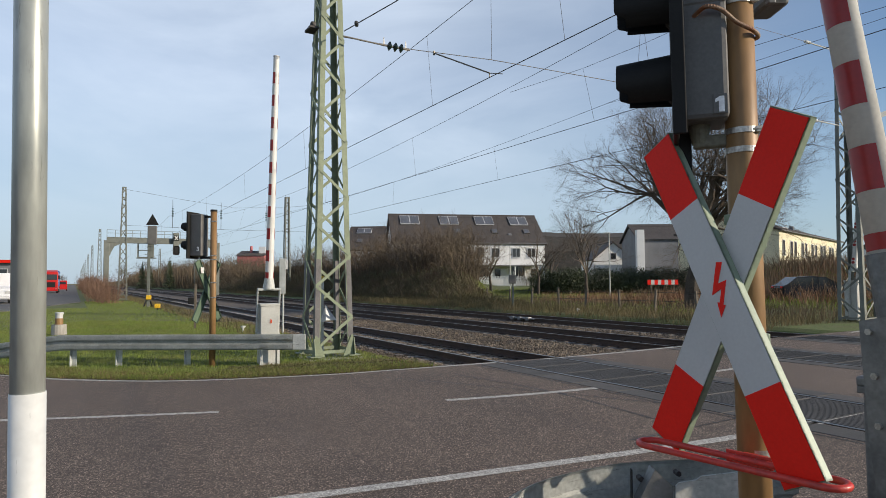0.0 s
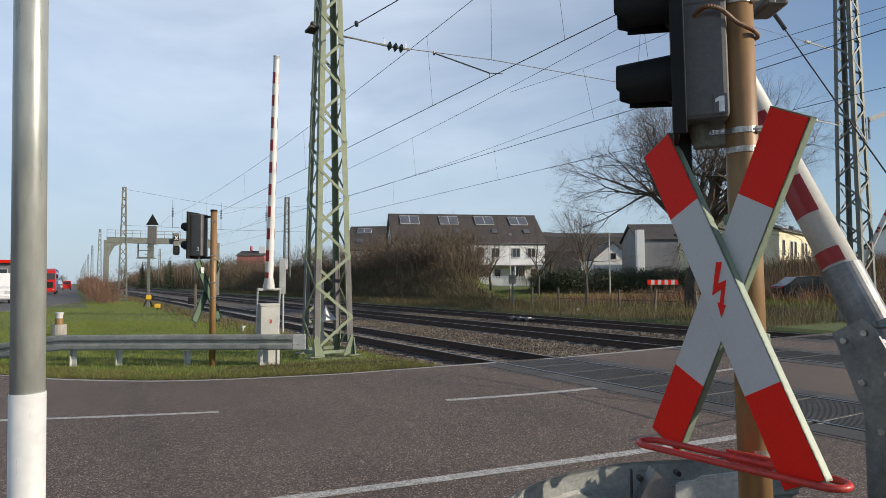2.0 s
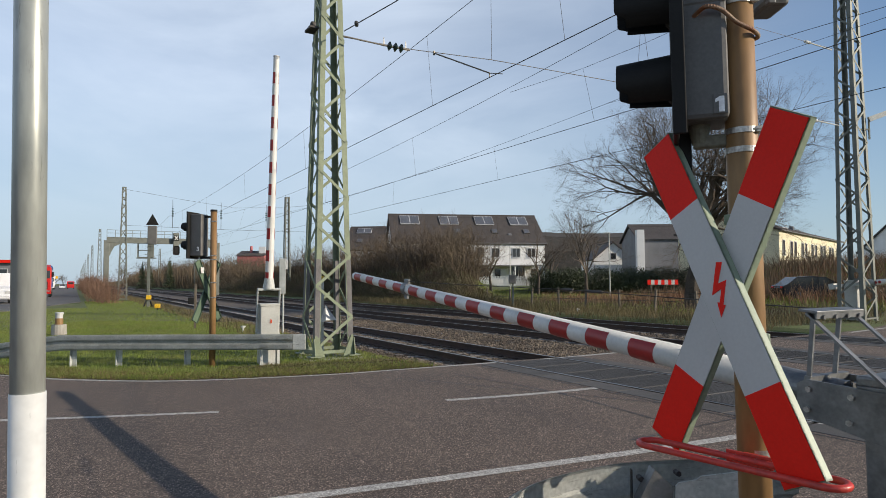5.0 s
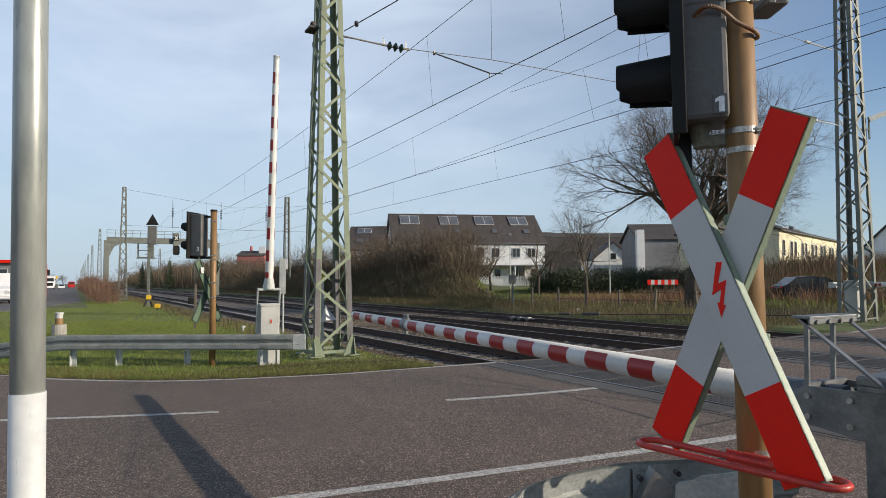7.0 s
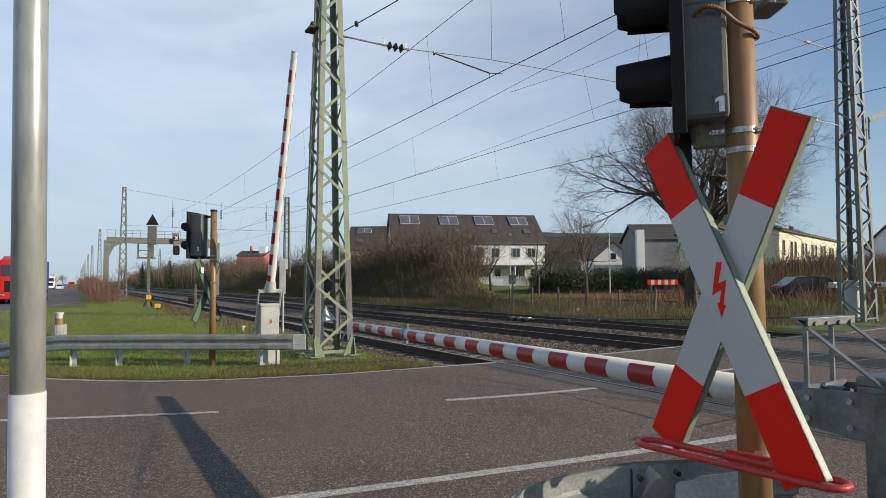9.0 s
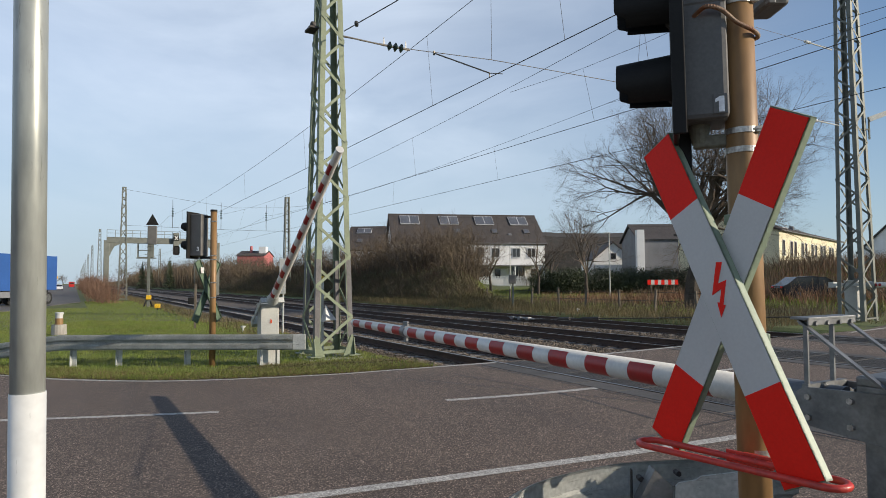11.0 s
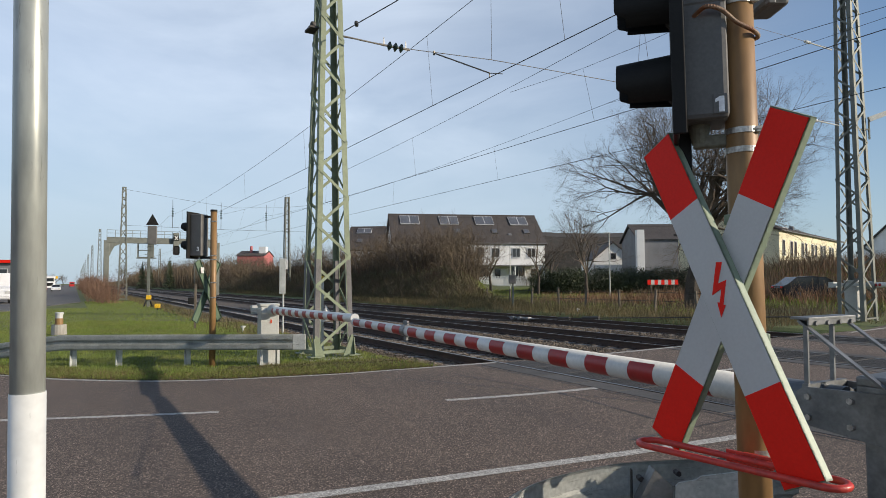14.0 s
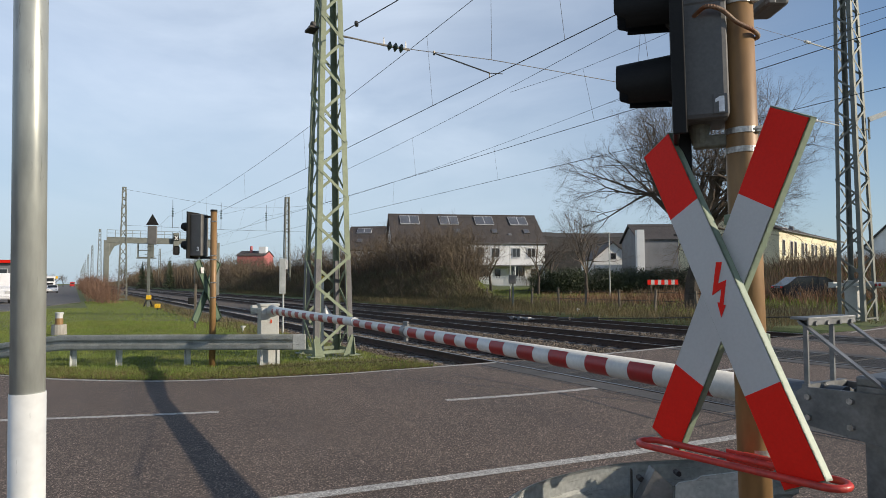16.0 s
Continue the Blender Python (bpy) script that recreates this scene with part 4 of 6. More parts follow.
far_thing, far_boom = build_far_barrier(pose(-3.612, 13.086, 0, 0, 0, 90 - 152.03), 5.16, "boom barriers")
letter("3", 0.10, DIGIT_RED, far_thing, pose(0.176, 0.02, 0.85, 90, 0, 90), 0.0015, 0.006)
right_thing, right_boom = build_far_barrier(at(27.35, 13.9, 0.0, -90) @ Matrix.Scale(1.3, 4), 4.4, "boom barriers", dotted=True, label="grey barrier cabinet with a white boom with red reflectors")


# ---- masts, signals and wires ----
def build_mast(m, h, w0, w1, material, label, sleeve=False, step=0.62, group="catenary masts", leg=0.12, far=False):
    th = thing("catenary_mast", m, label, "catenary mast", group)
    half = lambda z: (w0 + (w1 - w0) * z / h) / 2
    corner = lambda i, z: Vector(((-1, 1, 1, -1)[i] * half(z), (-1, -1, 1, 1)[i] * half(z), z))
    for i in range(4):
        bm = B()
        a, b = corner(i, 0.0), corner(i, h)
        sx, sy = (-1, 1, 1, -1)[i], (-1, -1, 1, 1)[i]
        bar(bm, a - Vector((sx * leg / 2, 0, 0)), b - Vector((sx * leg / 2, 0, 0)), leg, 0.012, (1, 0, 0))
        bar(bm, a - Vector((0, sy * leg / 2, 0)), b - Vector((0, sy * leg / 2, 0)), leg, 0.012, (0, 1, 0))
        lg = part("leg", bm, material, th)
        if sleeve:
            bm = B()
            p, q = corner(i, 0.42), corner(i, 2.15)
            off = Vector((-sx * 0.045, -sy * 0.045, 0))
            bar(bm, p + off, q + off, 0.112, 0.112, (1, 0, 0))
            part("leg_sleeve", bm, GUARD_GREY, lg, "grey plastic sleeve")
            bm = B()
            foot = corner(i, 0)
            prism(bm, [(0, 0), (0.24, 0), (0.05, 0.46), (0, 0.46)], -0.01, 0.01, Matrix.Translation(foot + Vector((sx * 0.0, sy * 0.012, 0))) @ pose(0, 0, 0, 90, 0, 0) @ Matrix.Diagonal((-sx, 1, 1, 1)))
            prism(bm, [(-0.12, 0), (0.12, 0), (0.03, 0.40), (-0.03, 0.40)], -0.01, 0.01, Matrix.Translation(foot + Vector((sx * 0.012, 0, 0))) @ pose(0, 0, 0, 90, 0, 90))
            box(bm, foot.x, foot.y, 0.012, 0.26, 0.26, 0.024, 0.003)
            part("foot_plate", bm, material, lg)
    z, k = 0.15, 0
    while z < h - 0.3:
        st = step * (1.15 - 0.35 * z / h)
        z2 = min(z + st, h)
        for i in range(4):
            a, b = corner(i, z), corner((i + 1) % 4, z2)
            if (k + i) % 2:
                a, b = corner((i + 1) % 4, z), corner(i, z2)
            out = [(0, -1, 0), (1, 0, 0), (0, 1, 0), (-1, 0, 0)][i]
            part("brace", bar(B(), a + Vector(out) * 0.012, b + Vector(out) * 0.012, 0.012, 0.065 if not far else 0.075, out), material, th)
        z, k = z2, k + 1
    for zz in (0.1, h):
        for i in range(4):
            part("crosspiece", bar(B(), corner(i, zz), corner((i + 1) % 4, zz), 0.07, 0.012), material, th)
    return th


def build_main_mast():
    th = build_mast(at(5.02, 13.92, 0.0), 11.0, 0.90, 0.36, MAST, "pale green steel lattice mast with grey sleeved feet", True)
    bm = box(B(), -0.38, 0.05, 7.50, 0.22, 0.40, 0.05, 0.005)
    box(bm, -0.34, 0.08, 7.62, 0.12, 0.14, 0.16, 0.03)
    part("outrigger", bm, WIRE, th, "dark fitting")
    part("base", box(B(), 0, 0, -0.16, 1.3, 1.3, 0.24, 0.02), CONCRETE, th, "concrete footing")
    return th


build_main_mast()
m_far = build_mast(at(4.1, 70.2), 11.2, 0.85, 0.36, MAST_GREY, "grey-green steel lattice mast beside the track", step=0.95, far=True, leg=0.10)
for s in (127, 183, 240, 297, 354, 410, 470, 530):
    copy_thing(m_far, at(3.7, s))
m_right = build_mast(at(26.85, 13.5, 0.0), 14.0, 1.0, 0.60, MAST_GREY, "tall grey-green steel lattice mast beyond the tracks", step=0.72, far=True, leg=0.15)
copy_thing(m_right, at(26.5, 90.6))
copy_thing(m_right, at(26.5, 170))
copy_thing(m_right, at(26.5, 250))
km = tagged(part("kilometre_board", box(B(), 0, 0, 0, 0.72, 0.03, 1.25, 0.01), PLATE_WHITE), "small pale yellow kilometre board with dark digits", "sign")
km.matrix_basis = at(26.0, 89.6, 4.15, -15)
for i, tx in enumerate(("61", "4")):
    letter(tx, 0.55, WIRE, km, pose(0, -0.018, 0.28 - 0.56 * i, 90, 0, 0))


def wire(name, pts, r=0.008, label="thin dark overhead wire"):
    return tagged(part(name, tube(B(), pts, r, 5), WIRE), label, "overhead wire", "overhead wires")


def V(p, s, z):
    return TR @ Vector((p, s, z))


def build_wires():
    spans = [-42.6, 12.2, 70, 127, 183, 240, 297, 360, 440]
    # track: (contact height, its line at 12.2 and at 70, messenger height at the masts, sag, droppers along the first spans)
    lines = ((6.35, 8.2, 8.2, 8.47, 0.65, (-25, -13.5, -2, 9.3, 14.6, 25.4, 36.2, 48.2, 60)),
             (6.5, 13.66, 12.6, 8.92, 0.88, (-20, -8.5, 3, 25.5, 37, 48.5, 59)),
             (6.7, 18.5, 17.3, 8.95, 0.72, (-20, -8.5, 3, 25.8, 37.4, 49, 60)))
    for zc, p0, p1, zm, sag, drops in lines:
        mid = (p0 + p1) / 2
        side = lambda s: p0 + (p1 - p0) * min(abs(s - 12.2) / 57.8, 1.0)
        wire("contact_wire", [V(side(s), s, zc) for s in spans], 0.010)
        hang = []

        def height(s):
            for a, b in zip(spans, spans[1:]):
                if a <= s <= b:
                    u = (s - a) / (b - a)
                    return zm - 4 * sag * u * (1 - u)
            return zm
        for a, b in zip(spans, spans[1:]):
            hang += [V(mid + (p0 - mid) * 0.5, a + (b - a) * k / 14, height(a + (b - a) * k / 14)) for k in range(14)]
        wire("messenger_wire", hang, 0.008)
        far = [a + 11.4 * (k + 0.5) for a in spans[2:4] for k in range(5)]
        for s in (*drops, *far):
            wire("dropper", [V(side(s), s, zc), V(mid + (p0 - mid) * 0.5, s + 0.3, height(s + 0.3))], 0.0042, "thin vertical dropper wire")
    # stitch wires slung below the two far messengers at the cross span
    for p, pc, zc, pts in ((13.5, 13.6, 6.5, ((18.3, 8.47), (14.5, 8.22), (12.2, 8.19), (9.5, 8.24), (6.1, 8.47))),
                           (18.15, 18.4, 6.7, ((18.1, 8.66), (14.6, 8.45), (11.7, 8.42), (8.1, 8.45), (5.5, 8.66)))):
        wire("stitch_wire", [V(p, s, z) for s, z in pts], 0.006)
        for s, z in (pts[1], pts[3]):
            wire("dropper", [V(pc, s - 0.35, zc), V(p, s, z)], 0.0042, "thin vertical dropper wire")
        wire("dropper", [V(p, 11.9, 7.5), V(p, 12.1, 8.9)], 0.005, "thin vertical dropper wire")
        wire("dropper", [V(p, 12.3, 7.5), V(p, 12.15, 8.9)], 0.005, "thin vertical dropper wire")
    # cross spans between the masts
    wire("cross_span_wire", [V(5.2, 13.4, 7.24), V(6.97, 13.4, 7.27), V(9.3, 13.4, 7.42), V(13.77, 13.4, 7.53), V(19, 13.4, 7.58), V(24.07, 13.4, 7.66), V(26.3, 13.4, 7.81)], 0.010)
    wire("cross_span_wire", [V(5.2, 13.4, 10.9), V(9.3, 13.4, 10.55), V(14, 13.4, 10.4), V(21.07, 13.4, 10.57), V(23.5, 13.4, 10.62), V(26.3, 13.4, 10.7)], 0.007)
    wire("cross_span_wire", [V(4.3, 70.2, 11.0), V(10.3, 70.2, 10.2), V(14.8, 70.2, 9.7), V(20, 70.2, 10.0), V(26.5, 70.2, 10.9)], 0.012)
    wire("cross_span_wire", [V(4.3, 70.2, 7.4), V(15, 70.2, 7.3), V(26.5, 70.2, 7.4)], 0.014)
    wire("cross_span_wire", [V(5.25, 13.5, 7.42), V(5.55, 11.4, 7.36), V(6.2, 5.0, 7.1)], 0.012)
    wire("dropper", [V(9.3, 13.4, 7.42), V(9.3, 13.4, 10.55)], 0.006, "thin vertical dropper wire")
    for p in (8.6, 13.4, 18.2):
        ins = thing("insulator", at(p, 70.2, 8.2), "small dark hanging insulator on the far cross span", "insulator", "insulators")
        part("core", rod(B(), (0, 0, -0.9), (0, 0, 2.0), 0.025, n=6), WIRE, ins)
        for z in (0.3, 0.55, 0.8, 1.05):
            part("shed", rod(B(), (0, 0, z), (0, 0, z + 0.1), 0.13, 0.07, n=10), CERAMIC, ins)
    for q in ((23.9, 7.66), (23.6, 10.62)):
        ins = thing("insulator", at(q[0], 13.4, q[1]) @ pose(0, 0, 0, 0, 90, 0), "pale rod insulator on the cross span", "insulator", "insulators")
        part("core", rod(B(), (0, 0, 0), (0, 0, 1.9), 0.022, n=8), GALV_OLD, ins)
        for z in (0.1, 0.2, 0.3):
            part("shed", rod(B(), (0, 0, z), (0, 0, z + 0.06), 0.06, n=10), PLATE_WHITE, ins)
    bm = rod(B(), V(5.2, 13.4, 7.26), V(6.15, 13.4, 7.235), 0.020, n=8)
    tagged(part("cantilever_rod", bm, ROD), "thin galvanised rod at the mast", "rod")
    ins = thing("insulator", at(6.27, 13.4, 7.24) @ pose(0, 0, 0, 0, 90, 0), "dark green ceramic insulator with three sheds", "insulator", "insulators")
    part("core", rod(B(), (0, 0, -0.14), (0, 0, 0.62), 0.026, n=10), ROD, ins)
    for z in (0.08, 0.235, 0.39):
        bm = rod(B(), (0, 0, z - 0.035), (0, 0, z + 0.005), 0.05, 0.108, n=20)
        rod(bm, (0, 0, z + 0.005), (0, 0, z + 0.045), 0.108, 0.06, n=20)
        part("shed", bm, CERAMIC, ins, "green ceramic shed", smooth=False)
    for z in (-0.06, 0.52):
        part("arcing_horn", prism(B(), [(-0.02, -0.03), (0.02, -0.03), (0.01, 0.19), (-0.01, 0.19)], -0.008, 0.008, pose(0, 0, z, 0, 90, 90)), PLATE_WHITE, ins)
    bm = rod(B(), V(7.57, 13.4, 7.29), V(8.2, 11.9, 6.45), 0.017, n=8)
    rod(bm, V(8.2, 11.9, 6.47), V(8.2, 11.9, 6.35), 0.014, n=6)
    rod(bm, V(7.57, 13.4, 7.24), V(7.57, 13.4, 7.34), 0.03, n=6)
    rod(bm, V(8.2, 11.9, 6.45), V(8.35, 11.6, 6.37), 0.010, n=6)
    tagged(part("steady_arm", bm, ROD), "thin steel steady arm on the contact wire", "rod")
    block = tagged(part("wire_clamp", box(B(), 0, 0, 0, 0.08, 0.16, 0.10, 0.03), WIRE), "dark strain clamp on the wire by the mast", "wire clamp")
    block.matrix_basis = Matrix.Translation(V(5.33, 12.95, 7.41))


build_wires()


def build_far_guardrail():
    th = thing("guard_rail", pose(0, 0, 0), "weathered galvanised guard rail on short posts in the grass", "guard rail", "guard rails")
    pts = [Vector(q) for q in ((-12.0, 13.6, 0.05), (-9.9, 13.25, 0.17), (-8.5, 12.98, 0.36), (-7.75, 12.90, 0.455), (-6.5, 12.86, 0.46), (-5.0, 12.80, 0.46), (-3.55, 12.74, 0.46))]
    beam(th, pts, 1)
    beam(th, [Vector((-3.6, 12.725, 0.46)), Vector((-3.0, 12.71, 0.46))], 1, GALV_OLD, "end_beam")
    part("end_cap", box(B(), -2.88, 12.68, 0.46, 0.26, 0.03, 0.31, 0.01), GALV_OLD, th, "flat bright end plate")
    for x in (-9.2, -7.52, -6.60, -5.22, -3.42):
        y = 12.98 + 0.02 * (x + 7)
        bm = box(B(), x, y, 0.27, 0.10, 0.012, 0.62)
        box(bm, x - 0.05, y - 0.03, 0.27, 0.010, 0.07, 0.62)
        part("post", bm, GALV_OLD, th)
    for x in (-3.5, -3.3, -3.1):
        for z in (0.38, 0.54):
            part("bolt", rod(B(), (x, 12.62, z), (x, 12.67, z), 0.016, n=8), BOLT, th)


build_far_guardrail()


def build_signal_3():
    th = thing("crossing_signal", pose(-4.69, 12.91, 0, 0, 0, 0), "black level crossing signal on a brown pole in the grass", "signal", "crossing signals")
    part("pole", rod(B(), (0, 0, -0.1), (0, 0, 3.12), 0.063, n=20), POLE_BROWN, th, "brown painted steel pole", smooth=True)
    part("pole_cap", rod(B(), (0, 0, 3.10), (0, 0, 3.14), 0.068, n=20), BLACK, th)
    for z in (2.9, 2.2, 2.12, 1.65, 1.35):
        clamp(th, z, 0.063)
    m = pose(0, 0, 0, 0, 0, -12)
    head = part("signal_head", box(B(), -0.33, 0, 2.62, 0.26, 0.26, 0.86, 0.02), DARKGREY, th, "dark grey signal housing", m=m)
    part("backboard", box(B(), -0.47, 0, 2.62, 0.04, 0.42, 0.96, 0.01), BLACK, head, "black backboard")
    for z in (2.42, 2.80):
        part("visor", visor(B(), -0.49, z, 0.20, 0.11), BLACK, head, "black visor")
    part("arm", box(B(), -0.12, 0, 3.0, 0.24, 0.04, 0.04), BLACK, head)
    part("lower_arm", box(B(), -0.15, 0, 2.16, 0.3, 0.05, 0.05), BLACK, head)
    letter("3", 0.12, DIGIT_WHITE, head, pose(-0.27, -0.133, 2.33, 90, 0, 0), 0.0015, 0.004)
    cr = thing("level_crossing_sign", pose(-4.84, 13.03, 1.48, 0, 0, 250), "dark green back of a St Andrew's cross sign", "crossing sign", "crossing signs")
    cross_bar(cr, -29, -0.046, True, GREEN_DARK)
    cross_bar(cr, 29, 0.002, True, GREEN_DARK)
    part("sticker", box(B(), 0.22, 0.048, 0.42, 0.09, 0.004, 0.12), PLATE_WHITE, cr, "small white sticker")


build_signal_3()


def build_rail_signal():
    th = thing("railway_signal", pose(-21.17, 45.5, -0.1, 0, 0, 20), "tall railway signal on a ladder mast with a triangle on top", "railway signal")
    part("mast", box(B(), 0, 0, 2.6, 0.20, 0.16, 5.2, 0.02), MAST_GREY, th)
    for i in range(14):
        part("rung", box(B(), 0, -0.12, 0.5 + i * 0.3, 0.46, 0.03, 0.03), MAST_GREY, th)
    part("signal_box", box(B(), 0.2, 0, 5.2, 0.62, 0.3, 1.35, 0.05), DARKGREY, th, "dark signal box")
    part("triangle_board", prism(B(), [(-0.43, 0), (0.43, 0), (0, 0.8)], -0.03, 0.03, pose(0.2, 0, 5.93, 90, 0, 0)), BLACK, th, "black triangular board")
    part("stem", box(B(), 0.2, 0, 4.1, 0.25, 0.2, 1.0, 0.02), MAST_GREY, th)
    for a, b in (((-0.75, 0, 3.6), (0.3, 0, 3.6)), ((-0.75, 0, 4.1), (0.1, 0, 4.1)), ((-0.75, 0, 4.6), (0.1, 0, 4.6)), ((-0.75, 0, 3.6), (-0.75, 0, 4.6)), ((-0.75, 0.6, 3.6), (-0.75, 0.6, 4.6)), ((-0.75, 0, 4.6), (-0.75, 0.6, 4.6))):
        part("platform_rail", rod(B(), a, b, 0.03, n=6), MAST_GREY, th)
    part("platform", box(B(), -0.2, 0.3, 3.55, 1.3, 0.7, 0.06), MAST_GREY, th)
    part("yellow_box", box(B(), 0.05, -0.2, 0.72, 0.34, 0.2, 0.30, 0.03), YELLOW, th, "yellow box")
    for x in (-0.3, 0.3):
        part("foot", bar(B(), (x, -0.1, 0), (x * 0.3, 0, 0.6), 0.08, 0.08), BLACK, th)
    b = tagged(part("signal_magnet", box(B(), 0, 0, 0, 0.34, 0.24, 0.28, 0.05), YELLOW), "small yellow box on the ground beside the track", "track box")
    b.matrix_basis = pose(-18.2, 40.4, 0.19, 0, 0, 20)
    s = tagged(part("signal_magnet_leg", box(B(), 0, 0, -0.2, 0.08, 0.08, 0.14), BLACK, b))


build_rail_signal()


def build_gantry():
    th = thing("signal_gantry", at(3.4, 90.6, -0.1), "grey steel signal gantry across the tracks", "signal gantry")
    W = 13.4
    for x in (0.0, W):
        part("leg", box(B(), x, 0, 3.6, 0.62, 0.55, 7.2, 0.04), MAST_GREY, th)
        bm = prism(B(), [(0, 0), (1.6, 0), (1.55, -0.12), (0.7, -0.5), (0.3, -1.3), (0.2, -1.7), (0, -1.7)], -0.2, 0.2, pose(x + (0.2 if x == 0 else -0.2), 0, 6.95, 90, 0, 0) @ Matrix.Diagonal((1 if x == 0 else -1, 1, 1, 1)))
        part("haunch", bm, MAST_GREY, th)
    part("beam", box(B(), W / 2, 0, 7.25, W, 0.6, 0.75, 0.03), MAST_GREY, th)
    for i in range(15):
        part("railing_post", box(B(), i * W / 14, -0.5, 8.05, 0.05, 0.05, 0.95), MAST_GREY, th)
    for z in (8.5, 8.1):
        part("railing", box(B(), W / 2, -0.5, z, W, 0.05, 0.05), MAST_GREY, th)
    for x in (8.1, 11.5):
        hd = part("hanging_signal", box(B(), x, -0.6, 6.9, 0.72, 0.3, 2.9, 0.05), MAST_GREY, th, "hanging signal head")
        part("number_board", box(B(), x, -0.8, 7.65, 0.62, 0.06, 0.7), BLACK, hd, "black indicator board")
        for sx in (-1, 1):
            part("white_stroke", bar(B(), (x - sx * 0.18, -0.84, 7.42), (x + sx * 0.18, -0.84, 7.88), 0.02, 0.13, (0, 1, 0)), PLATE_WHITE, hd, "white stroke")
        part("lamp_board", box(B(), x, -0.8, 6.0, 0.8, 0.08, 1.2, 0.2), BLACK, hd)
    part("equipment_box", box(B(), 10.6, -0.6, 8.0, 0.7, 0.4, 0.7, 0.04), DARKGREY, th)


build_gantry()


def small_things():
    th = thing("marker_board", pose(-5.28, 20.9, -0.1, 0, 0, 10), "tall grey sheet-metal board on a steel post", "sign")
    part("post", rod(B(), (0, 0, 0), (0, 0, 2.5), 0.035, n=10), GALV_OLD, th)
    part("board", box(B(), -0.02, -0.05, 1.95, 0.20, 0.02, 1.16, 0.008), GALV_OLD, th)
    th = thing("steel_stake", pose(-2.775, 14.55, -0.08), "grey steel stake with a yellow cap and a folded white triangle", "stake")
    part("pipe", rod(B(), (0, 0, 0), (0, 0, 1.84), 0.034, n=12), GALV_OLD, th, smooth=False)
    part("cap", rod(B(), (0, 0, 1.80), (0, 0, 1.87), 0.038, n=12), YELLOW, th)
    tri = B()
    apex, left, fold, right = (0.085, -0.06, 1.20), (-0.03, -0.10, 0.82), (0.12, -0.20, 0.86), (0.33, -0.02, 0.86)
    a, b, c, d = (tri.verts.new(q) for q in (apex, left, fold, right))
    e = tri.verts.new((0.10, 0.02, 0.84))
    for f in ((a, b, c), (a, c, d), (a, e, b), (a, d, e), (b, e, c), (c, e, d)):
        tri.faces.new(f)
    bmesh.ops.recalc_face_normals(tri, faces=tri.faces)
    part("triangle_marker", tri, PLATE_WHITE, th, "white folded triangular marker")
    th = thing("short_post", pose(-9.2, 23.4, -0.1, 0, 0, 15), "short grey wooden post with a black board", "post")
    part("stake", box(B(), 0.05, 0, 0.85, 0.08, 0.06, 1.7, 0.01), WOOD_GREY, th)
    part("board", box(B(), -0.09, -0.05, 1.08, 0.2, 0.05, 0.24, 0.01), BLACK, th, "black board")
    th = thing("survey_stub", pose(-12.52, 20.7, -0.1), "concrete stub with a rusty can and white cap", "stub")
    part("concrete_base", rod(B(), (0, 0, 0), (0, 0, 0.42), 0.23, 0.215, n=16), CONCRETE, th)
    part("can", rod(B(), (0, 0, 0.42), (0, 0, 0.62), 0.12, n=16), POLE_BROWN, th)
    bm = rod(B(), (0, 0, 0.62), (0, 0, 0.76), 0.11, n=16)
    rod(bm, (0, 0, 0.76), (0, 0, 0.81), 0.13, n=16)
    part("cap", bm, WHITE, th, "white tape cap")
    for q in ((-6.83, 21.67), T(22.9, 25.3)):
        bm = rod(B(), (0, 0, 0), (0, 0, 0.22), 0.03, n=10)
        rod(bm, (0, 0, 0.20), (0, 0, 0.27), 0.07, 0.085, n=14)
        o = tagged(part("vent_cap", bm, SLEEVE), "small white mushroom cap on a short pipe", "vent cap")
        o.matrix_basis = pose(*q, -0.1)
    # a switch machine between the far rails
    th = thing("point_lock", at(17.3, 22.8, -0.16), "grey rod fitting beside the rail", "track fitting")
    part("rod", rod(B(), (0, -0.9, 0.14), (0, 0.9, 0.14), 0.03, n=8), GALV, th)
    for y in (-0.5, 0.1, 0.6):
        part("block", box(B(), 0, y, 0.13, 0.22, 0.2, 0.14, 0.02), GALV, th)


small_things()


# ---- plants ----
def limb_mesh(segs, sides=3):
    """Tapered limbs as one mesh. segs: rows of a (3), b (3), r0, r1."""
    q = np.array(segs, float)
    a, b, r0, r1 = q[:, :3], q[:, 3:6], q[:, 6], q[:, 7]
    d = b - a
    d /= np.linalg.norm(d, axis=1)[:, None] + 1e-9
    ref = np.where(np.abs(d[:, 2:3]) < 0.9, np.array([[0, 0, 1.0]]), np.array([[1.0, 0, 0]]))
    x = np.cross(d, ref)
    x /= np.linalg.norm(x, axis=1)[:, None]
    y = np.cross(d, x)
    v = []
    for c, r in ((a, r0), (b, r1)):
        for k in range(sides):
            t = 2 * math.pi * k / sides
            v.append(c + r[:, None] * (math.cos(t) * x + math.sin(t) * y))
    v = np.stack(v, 1)
    n = len(q)
    f = np.array([(k, (k + 1) % sides, sides + (k + 1) % sides, sides + k) for k in range(sides)])
    f = (f[None] + 2 * sides * np.arange(n)[:, None, None]).reshape(-1, 4)
    return v.reshape(-1, 3).tolist(), f.tolist()


